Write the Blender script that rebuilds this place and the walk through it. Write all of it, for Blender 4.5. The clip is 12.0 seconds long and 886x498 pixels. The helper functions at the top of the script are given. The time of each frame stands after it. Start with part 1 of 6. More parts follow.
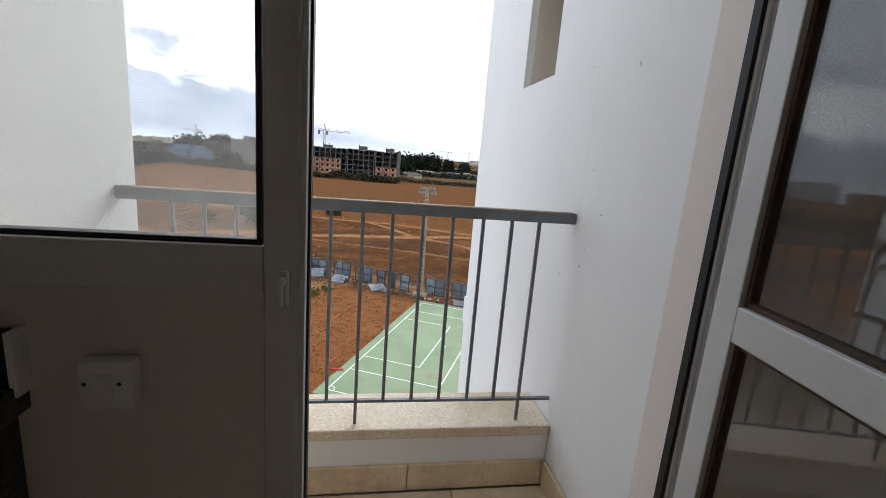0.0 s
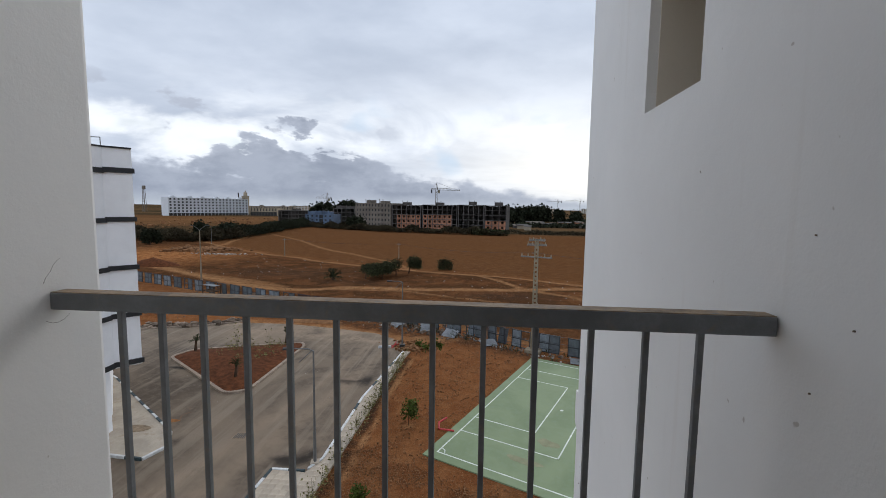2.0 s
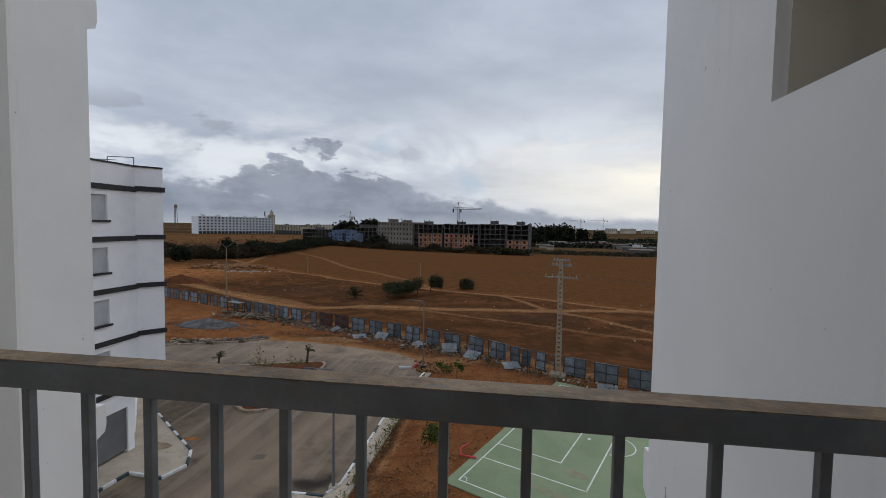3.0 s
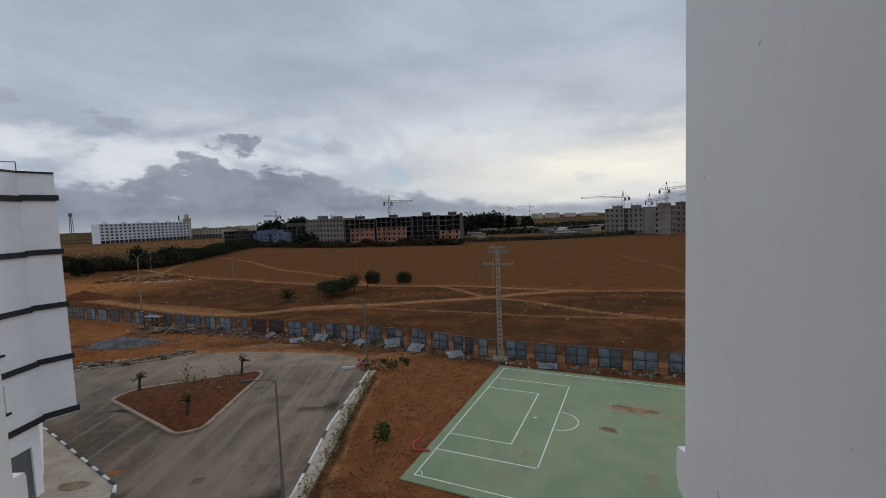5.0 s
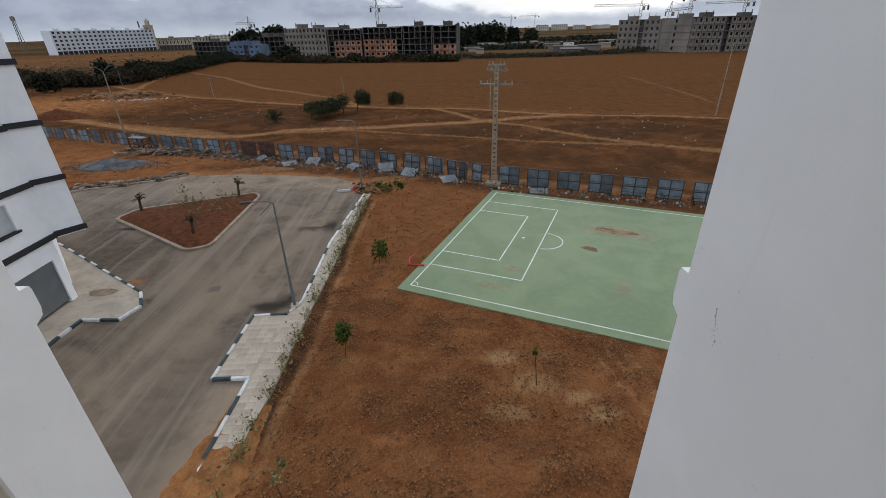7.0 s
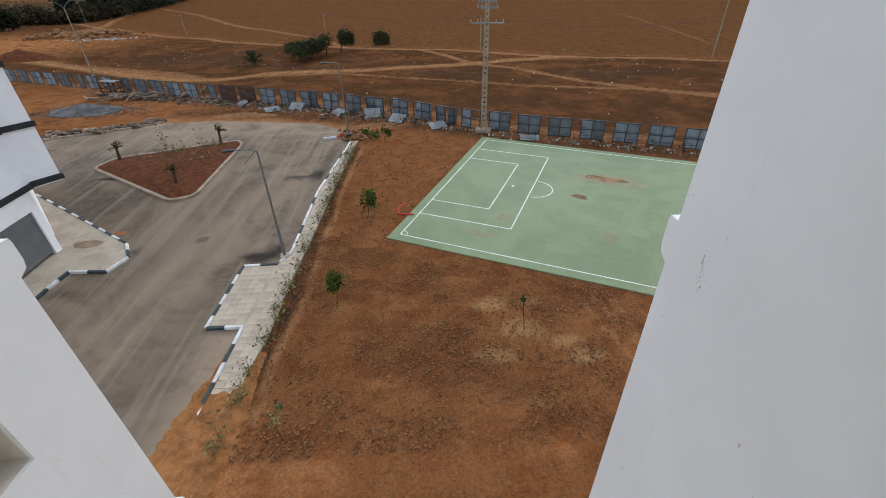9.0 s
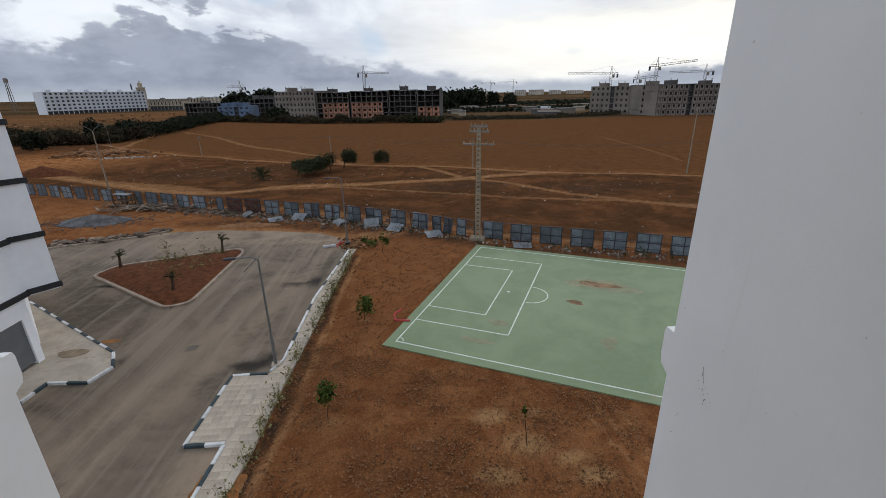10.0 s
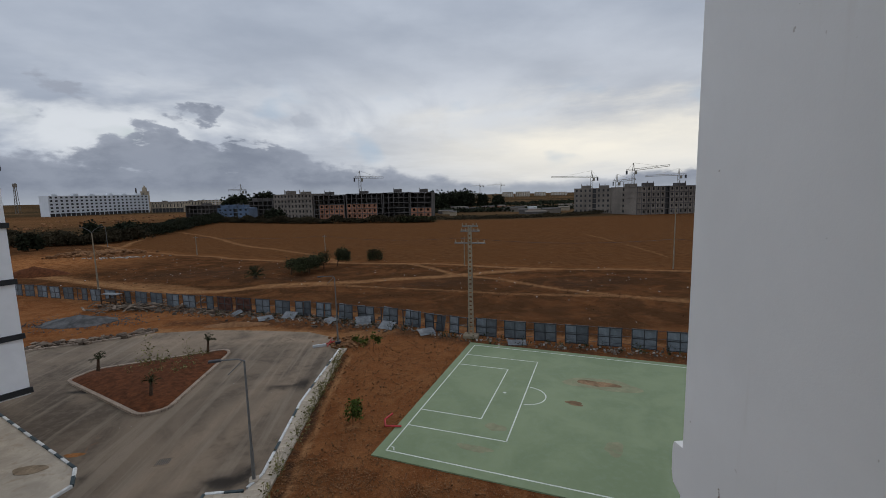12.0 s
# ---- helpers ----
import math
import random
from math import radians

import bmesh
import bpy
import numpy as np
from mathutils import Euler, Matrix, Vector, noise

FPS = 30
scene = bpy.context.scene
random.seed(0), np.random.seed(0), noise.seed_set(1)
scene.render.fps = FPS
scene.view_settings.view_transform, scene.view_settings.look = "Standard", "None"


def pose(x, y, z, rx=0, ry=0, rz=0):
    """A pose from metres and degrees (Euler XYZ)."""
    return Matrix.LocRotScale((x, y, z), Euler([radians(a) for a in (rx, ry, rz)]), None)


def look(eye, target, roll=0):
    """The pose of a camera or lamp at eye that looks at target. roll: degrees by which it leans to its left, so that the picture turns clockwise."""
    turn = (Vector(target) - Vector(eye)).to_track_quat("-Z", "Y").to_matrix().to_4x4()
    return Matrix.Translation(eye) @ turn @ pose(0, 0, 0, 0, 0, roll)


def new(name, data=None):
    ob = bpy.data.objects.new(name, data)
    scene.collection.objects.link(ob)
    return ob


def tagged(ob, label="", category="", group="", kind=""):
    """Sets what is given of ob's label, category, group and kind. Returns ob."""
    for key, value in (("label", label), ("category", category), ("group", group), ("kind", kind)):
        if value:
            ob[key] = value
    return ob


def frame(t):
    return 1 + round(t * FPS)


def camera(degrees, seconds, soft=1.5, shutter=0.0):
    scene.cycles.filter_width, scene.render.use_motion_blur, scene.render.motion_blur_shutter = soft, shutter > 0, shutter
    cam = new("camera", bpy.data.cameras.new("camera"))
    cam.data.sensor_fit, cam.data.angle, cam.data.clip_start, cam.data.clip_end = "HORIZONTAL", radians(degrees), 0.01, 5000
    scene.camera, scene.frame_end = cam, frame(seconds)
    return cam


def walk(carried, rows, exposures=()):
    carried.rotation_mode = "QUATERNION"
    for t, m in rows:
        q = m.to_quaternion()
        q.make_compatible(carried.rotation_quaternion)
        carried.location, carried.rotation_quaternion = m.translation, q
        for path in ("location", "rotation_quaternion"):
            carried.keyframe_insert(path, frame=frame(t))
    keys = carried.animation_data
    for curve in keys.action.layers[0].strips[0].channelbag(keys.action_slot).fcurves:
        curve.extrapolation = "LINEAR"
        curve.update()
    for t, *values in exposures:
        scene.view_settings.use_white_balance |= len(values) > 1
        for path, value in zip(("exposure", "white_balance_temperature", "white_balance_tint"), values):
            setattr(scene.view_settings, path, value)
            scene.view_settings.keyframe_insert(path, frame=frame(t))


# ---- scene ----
cam = camera(91.1, 12.0, soft=0.65)
PATH = [
    (0, (0.103, -1.6, 1.347), (0.441, 0.329, 0.943), 4.6),
    (0.5, (0.169, -1.565, 1.385), (0.65, 0.354, 1.091), 2.9),
    (1, (0.185, -1.369, 1.351), (0.636, 0.558, 1.066), 3.2),
    (1.5, (0.211, -1.169, 1.361), (0.419, 0.799, 1.074), 1.9),
    (2, (0.291, -0.946, 1.391), (0.115, 1.037, 1.2), 0.8),
    (2.5, (0.279, -0.781, 1.387), (0.006, 1.195, 1.234), 0.6),
    (3, (0.151, -0.560, 1.387), (-0.124, 1.418, 1.282), 1.0),
    (3.2, (0.110, -0.494, 1.383), (-0.175, 1.483, 1.294), 1.0),
    (4.8, (-0.235, -0.303, 1.442), (-0.309, 1.693, 1.345), -2.5),
    (5, (-0.265, -0.290, 1.440), (-0.235, 1.705, 1.296), -2.2),
    (5.5, (-0.240, -0.146, 1.377), (-0.216, 1.821, 1.012), -2.5),
    (6, (-0.290, -0.092, 1.345), (-0.285, 1.802, 0.704), -3.1),
    (6.5, (-0.330, -0.070, 1.333), (-0.318, 1.722, 0.446), -2.8),
    (7, (-0.310, -0.056, 1.339), (-0.280, 1.727, 0.434), -1.6),
    (7.5, (-0.297, -0.047, 1.324), (-0.246, 1.673, 0.304), -1.3),
    (7.7, (-0.305, -0.032, 1.309), (-0.253, 1.616, 0.177), -1.0),
    (9.3, (-0.321, -0.045, 1.349), (-0.246, 1.632, 0.261), -1.4),
    (9.5, (-0.332, -0.052, 1.367), (-0.247, 1.667, 0.348), -1.3),
    (10, (-0.361, -0.110, 1.414), (-0.252, 1.768, 0.735), -1.1),
    (10.5, (-0.415, -0.140, 1.438), (-0.215, 1.745, 0.801), -0.4),
    (11, (-0.418, -0.141, 1.441), (-0.164, 1.753, 0.849), -0.1),
    (11.5, (-0.423, -0.150, 1.490), (-0.147, 1.806, 1.177), -0.5),
    (12, (-0.388, -0.135, 1.500), (-0.228, 1.842, 1.249), -1.3),
]
EXPOSURES = [(0, 1.35), (0.3, 1.15), (0.5, 1.0), (1, 1.08), (1.5, 0.92), (2, 0.36), (2.5, 0.08), (3.2, -0.1), (5, -0.2), (5.5, -0.22), (6, -0.05), (6.5, 0.26), (7, 0.37), (7.7, 0.6), (9.3, 0.72), (9.5, 0.66), (10, 0.2), (10.5, 0.0), (11, 0.05), (11.5, -0.08), (12, -0.22)]
walk(cam, [(t, look(eye, target, roll)) for t, eye, target, roll in PATH], EXPOSURES)

# ---- world, sun, exposure ----
GROUND = -12.65
world = bpy.data.worlds.new("sky")
scene.world = world
world.use_nodes = True


class Tree:
    """Short-hand for building node trees."""

    def __init__(self, tree):
        self.t = tree
        tree.nodes.clear()

    def n(self, kind, **kw):
        node = self.t.nodes.new(kind)
        for k, v in kw.items():
            if isinstance(v, bpy.types.NodeSocket):
                self.t.links.new(v, node.inputs[k])
            else:
                node.inputs[k].default_value = v
        return node

    def link(self, a, b):
        self.t.links.new(a, b)

    def mask(self, name):
        node = self.t.nodes.new("ShaderNodeAttribute")
        node.attribute_name = name
        return node.outputs["Fac"]

    def math(self, op, a, b=0.0, c=0.0, clamp=False):
        node = self.t.nodes.new("ShaderNodeMath")
        node.operation, node.use_clamp = op, clamp
        for i, v in enumerate((a, b, c)):
            if isinstance(v, bpy.types.NodeSocket):
                self.t.links.new(v, node.inputs[i])
            else:
                node.inputs[i].default_value = v
        return node.outputs[0]

    def mix(self, f, a, b, blend="MIX"):
        node = self.t.nodes.new("ShaderNodeMix")
        node.data_type, node.blend_type = "RGBA", blend
        for i, v in ((0, f), (6, a), (7, b)):
            if isinstance(v, bpy.types.NodeSocket):
                self.t.links.new(v, node.inputs[i])
            else:
                node.inputs[i].default_value = v if i == 0 else (*v, 1.0)[:4]
        return node.outputs[2]

    def noise(self, vec, scale, detail=4.0, rough=0.55, dist=0.0):
        node = self.t.nodes.new("ShaderNodeTexNoise")
        node.inputs["Scale"].default_value = scale
        node.inputs["Detail"].default_value = detail
        node.inputs["Roughness"].default_value = rough
        node.inputs["Distortion"].default_value = dist
        if vec is not None:
            self.t.links.new(vec, node.inputs["Vector"])
        return node.outputs["Fac"]

    def smooth(self, v, lo, hi, to0=0.0, to1=1.0):
        node = self.t.nodes.new("ShaderNodeMapRange")
        node.interpolation_type = "SMOOTHSTEP"
        self.t.links.new(v, node.inputs[0])
        for i, x in enumerate((lo, hi, to0, to1)):
            node.inputs[i + 1].default_value = x
        return node.outputs[0]

    def smooth_line(self, v, lo, hi):
        node = self.t.nodes.new("ShaderNodeMapRange")
        self.t.links.new(v, node.inputs[0])
        node.inputs[1].default_value, node.inputs[2].default_value = lo, hi
        return node.outputs[0]


def build_sky():
    k = Tree(world.node_tree)
    co = k.n("ShaderNodeTexCoord").outputs["Generated"]
    sep = k.n("ShaderNodeSeparateXYZ", Vector=co)
    x, y, z = sep.outputs
    up = k.math("MAXIMUM", z, 0.0)
    den = k.math("ADD", up, 0.10)
    flat = k.n("ShaderNodeCombineXYZ", X=k.math("DIVIDE", x, den), Y=k.math("DIVIDE", y, den)).outputs[0]
    az = k.math("ARCTAN2", x, y)
    el = k.math("ARCSINE", z)
    band = k.n("ShaderNodeCombineXYZ", X=az, Y=k.math("MULTIPLY", el, 1.9), Z=0.37).outputs[0]
    nishita = k.n("ShaderNodeTexSky")
    nishita.sky_type, nishita.sun_disc = "NISHITA", False
    nishita.sun_elevation, nishita.sun_rotation, nishita.dust_density = radians(29), radians(16), 2.5
    clear = k.mix(1.0, nishita.outputs[0], (0.085, 0.085, 0.085), "MULTIPLY")
    # high grey sheet of cloud
    sheet = k.noise(flat, 0.45, 6.0, 0.52, 0.2)
    fine = k.noise(flat, 1.9, 6.0, 0.55, 0.1)
    tone = k.math("ADD", k.math("MULTIPLY", sheet, 0.75), k.math("MULTIPLY", fine, 0.25))
    grey = k.mix(k.smooth(tone, 0.36, 0.64), (0.372, 0.43, 0.535), (0.565, 0.627, 0.735))
    # broad cream glow low in the west where the sheet thins, with a ragged upper rim
    rag = k.noise(k.n("ShaderNodeCombineXYZ", X=k.math("MULTIPLY", az, 1.6), Y=k.math("MULTIPLY", el, 7.0), Z=1.3).outputs[0], 2.2, 7.0, 0.56, 0.15)
    lift = k.math("ADD", el, k.math("MULTIPLY", k.math("SUBTRACT", rag, 0.5), 0.16))
    glow = k.math("MULTIPLY", k.smooth(lift, radians(12.0), radians(7.0)), k.smooth(lift, radians(-1.0), radians(4.5)))
    glow = k.math("MULTIPLY", glow, k.smooth(az, radians(-14), radians(24)))
    soft = k.math("MULTIPLY", k.smooth(el, radians(26.0), radians(3.0)), k.smooth(az, radians(-45), radians(24), 0.04, 0.34))
    lit = k.mix(soft, grey, (0.96, 0.95, 0.92))
    lit = k.mix(k.math("MULTIPLY", glow, k.smooth(rag, 0.25, 0.6, 0.95, 0.62)), lit, (1.14, 1.08, 0.94))
    # pale bank behind the low cumulus
    bank = k.math("MULTIPLY", k.smooth(el, radians(1.0), radians(6.0)), k.smooth(el, radians(16.0), radians(8.0)))
    puffs = k.smooth(k.noise(band, 3.4, 6.0, 0.55, 0.4), 0.44, 0.62)
    lit = k.mix(k.math("MULTIPLY", k.math("MULTIPLY", bank, puffs), k.math("MULTIPLY", k.math("SUBTRACT", 1.0, glow), 0.85)), lit, (0.84, 0.88, 0.93))
    blue = k.math("MULTIPLY", k.math("MULTIPLY", bank, k.smooth(k.noise(band, 5.5, 3.0, 0.5), 0.56, 0.70)), 0.55)
    lit = k.mix(blue, lit, k.mix(1.0, clear, (0.42, 0.56, 0.72), "DARKEN"))
    # low dark cumulus, thicker to the south-west and thinning towards the glow
    lump = k.noise(band, 9.5, 8.0, 0.53, 0.05)
    crest = k.t.nodes.new("ShaderNodeValToRGB")
    crest.color_ramp.interpolation = "B_SPLINE"
    for deg, top in ((-60, 4.0), (-42, 4.6), (-34, 4.9), (-29, 6.6), (-24, 9.6), (-20, 7.4), (-15, 5.4), (-8, 3.4), (0, 2.4), (12, 1.4), (30, 0.6)):
        stop = crest.color_ramp.elements.new((deg + 60) / 120)
        stop.color = (top / 10, top / 10, top / 10, 1)
    k.link(k.smooth_line(az, radians(-60), radians(60)), crest.inputs[0])
    high = k.math("MULTIPLY", k.n("ShaderNodeSeparateColor", Color=crest.outputs[0]).outputs[0], radians(10))
    edge = k.math("SUBTRACT", k.math("MULTIPLY", high, k.math("ADD", k.math("MULTIPLY", lump, 2.2), -0.1)), el)
    cum = k.smooth(edge, -0.004, 0.014)
    # bright rifts between the heaps
    rift = k.smooth(k.noise(k.n("ShaderNodeCombineXYZ", X=k.math("MULTIPLY", az, 1.0), Y=k.math("MULTIPLY", el, 2.6), Z=5.2).outputs[0], 11.0, 6.0, 0.58, 0.2), 0.60, 0.68)
    cum = k.math("MULTIPLY", cum, k.math("SUBTRACT", 1.0, k.math("MULTIPLY", rift, k.smooth(el, radians(2.0), radians(4.5), 0.0, 0.85))))
    body = k.math("ADD", k.smooth(k.noise(band, 10.0, 7.0, 0.58, 0.1), 0.36, 0.66, 0.0, 0.5), k.smooth(edge, 0.035, 0.0, 0.0, 0.5))
    shade = k.mix(body, (0.225, 0.258, 0.330), (0.38, 0.42, 0.505))
    lit = k.mix(k.math("MULTIPLY", cum, 0.93), lit, shade)
    # loose cloudlets over the heaps
    loose = k.smooth(k.noise(k.n("ShaderNodeCombineXYZ", X=az, Y=k.math("MULTIPLY", el, 2.2), Z=7.7).outputs[0], 7.5, 5.0, 0.52, 0.1), 0.575, 0.64)
    loose = k.math("MULTIPLY", loose, k.math("MULTIPLY", k.smooth(el, radians(6.5), radians(8.0)), k.smooth(el, radians(14.5), radians(11.5))))
    loose = k.math("MULTIPLY", loose, k.smooth(az, radians(-8), radians(-20), 0.0, 0.75))
    lit = k.mix(loose, lit, (0.36, 0.395, 0.475))
    haze = k.math("MULTIPLY", k.smooth(el, radians(1.8), radians(-0.5)), 0.55)
    lit = k.mix(haze, lit, (0.50, 0.545, 0.60))
    # sky out of view, away from the sun, brightened to lift the right wall
    away = k.math("ADD", k.math("MULTIPLY", x, -0.8), k.math("MULTIPLY", y, -0.5))
    back = k.n("ShaderNodeBackground", Color=lit, Strength=k.smooth(away, 0.15, 0.85, 1.0, 1.9))
    k.link(back.outputs[0], k.n("ShaderNodeOutputWorld").inputs[0])


build_sky()
sun = new("sun", bpy.data.lights.new("sun", "SUN"))
sun.data.energy, sun.data.angle, sun.data.color = 0.85, radians(30), (1.0, 0.965, 0.92)
sun.matrix_world = look((8, 28, 16), (0, 0, 0))

# ---- materials ----


def material(name, color, rough=0.8, metal=0.0, vary=0.12, grain=40.0, big=2.0, bump=0.1, tint=None, spot=0.0, island=False, per_object=0.0):
    """A surface with large stains and fine grain round one base colour."""
    m = bpy.data.materials.new(name)
    m.use_nodes = True
    k = Tree(m.node_tree)
    co = k.n("ShaderNodeTexCoord").outputs["Object"]
    large = k.noise(co, big, 5.0, 0.6, 0.3)
    small = k.noise(co, grain, 5.0, 0.65)
    dark = tuple(c * (1 - vary * 1.6) for c in color)
    light = tuple(min(1, c * (1 + vary)) for c in color)
    col = k.mix(k.smooth(large, 0.32, 0.68), dark, light)
    col = k.mix(k.math("MULTIPLY", k.smooth(small, 0.40, 0.62), 0.45), col, tuple(c * (1 - vary) for c in color))
    if tint:
        col = k.mix(k.math("MULTIPLY", k.smooth(k.noise(co, big * 2.7, 6.0, 0.65, 0.6), 0.52, 0.70), spot), col, tint)
    if per_object or island:
        rnd = k.n("ShaderNodeNewGeometry").outputs["Random Per Island"] if island else k.n("ShaderNodeObjectInfo").outputs["Random"]
        f = k.smooth(rnd, 0.0, 1.0, 1.0 - per_object, 1.0 + per_object)
        col = k.mix(1.0, col, k.n("ShaderNodeCombineColor", Red=f, Green=f, Blue=f).outputs[0], "MULTIPLY")
    b = k.n("ShaderNodeBump", Strength=min(1.0, bump * 3), Distance=0.02, Height=small)
    p = k.n("ShaderNodeBsdfPrincipled", Roughness=rough, Metallic=metal)
    if rough > 0.8:
        p.inputs["Specular IOR Level"].default_value = 0.1
    k.link(col, p.inputs["Base Color"])
    k.link(b.outputs[0], p.inputs["Normal"])
    k.link(p.outputs[0], k.n("ShaderNodeOutputMaterial").inputs[0])
    return m


def stucco(name, color, dirt):
    """Painted plaster with trowel relief, faint patches, drips and specks."""
    m = bpy.data.materials.new(name)
    m.use_nodes = True
    k = Tree(m.node_tree)
    co = k.n("ShaderNodeTexCoord").outputs["Object"]
    large = k.noise(co, 1.1, 5.0, 0.6, 0.4)
    col = k.mix(k.smooth(large, 0.3, 0.7), tuple(c * 0.94 for c in color), color)
    sep = k.n("ShaderNodeSeparateXYZ", Vector=co)
    drip = k.n("ShaderNodeCombineXYZ", X=k.math("MULTIPLY", sep.outputs[0], 9.0), Y=k.math("MULTIPLY", sep.outputs[1], 9.0), Z=k.math("MULTIPLY", sep.outputs[2], 0.7)).outputs[0]
    run = k.smooth(k.noise(drip, 1.0, 4.0, 0.6), 0.60, 0.76)
    col = k.mix(k.math("MULTIPLY", run, 0.09 * dirt), col, (0.42, 0.33, 0.23))
    speck = k.smooth(k.noise(co, 26.0, 2.0, 0.5), 0.755, 0.80)
    col = k.mix(k.math("MULTIPLY", speck, 0.55 * dirt), col, (0.30, 0.25, 0.20))
    relief = k.math("ADD", k.noise(co, 7.0, 5.0, 0.6), k.math("MULTIPLY", k.noise(co, 160.0, 3.0, 0.6), 0.16))
    b = k.n("ShaderNodeBump", Strength=0.2, Distance=0.010, Height=relief)
    p = k.n("ShaderNodeBsdfPrincipled", Roughness=0.72)
    k.link(col, p.inputs["Base Color"])
    k.link(b.outputs[0], p.inputs["Normal"])
    k.link(p.outputs[0], k.n("ShaderNodeOutputMaterial").inputs[0])
    return m


def glass_material():
    m = bpy.data.materials.new("window_glass")
    m.use_nodes = True
    k = Tree(m.node_tree)
    p = k.n("ShaderNodeBsdfPrincipled", Roughness=0.015, IOR=1.5)
    p.inputs["Base Color"].default_value = (0.95, 0.98, 0.97, 1)
    p.inputs["Transmission Weight"].default_value = 1.0
    # thin film of dust on the pane
    co = k.n("ShaderNodeTexCoord").outputs["Object"]
    film = k.smooth(k.noise(co, 3.0, 5.0, 0.6, 0.4), 0.3, 0.7, 0.06, 0.13)
    dust = k.n("ShaderNodeBsdfTranslucent", Color=(0.8, 0.8, 0.78, 1))
    both = k.n("ShaderNodeMixShader", Fac=film)
    k.link(p.outputs[0], both.inputs[1])
    k.link(dust.outputs[0], both.inputs[2])
    k.link(both.outputs[0], k.n("ShaderNodeOutputMaterial").inputs[0])
    return m


def terrazzo(name):
    """Beige stone chips in a sandy binder."""
    m = bpy.data.materials.new(name)
    m.use_nodes = True
    k = Tree(m.node_tree)
    co = k.n("ShaderNodeTexCoord").outputs["Object"]
    v = k.n("ShaderNodeTexVoronoi", Vector=co, Scale=85.0)
    chip = k.n("ShaderNodeSeparateColor", Color=v.outputs["Color"]).outputs[0]
    col = k.mix(chip, (0.50, 0.40, 0.28), (0.80, 0.72, 0.58))
    col = k.mix(k.smooth(v.outputs["Distance"], 0.25, 0.6), col, (0.66, 0.56, 0.42))
    col = k.mix(k.math("MULTIPLY", k.smooth(k.noise(co, 3.0, 5.0, 0.6, 0.4), 0.45, 0.68), 0.55), col, (0.44, 0.30, 0.17))
    p = k.n("ShaderNodeBsdfPrincipled", Roughness=0.62)
    k.link(col, p.inputs["Base Color"])
    k.link(k.n("ShaderNodeBump", Strength=0.25, Distance=0.004, Height=v.outputs["Distance"]).outputs[0], p.inputs["Normal"])
    k.link(p.outputs[0], k.n("ShaderNodeOutputMaterial").inputs[0])
    return m


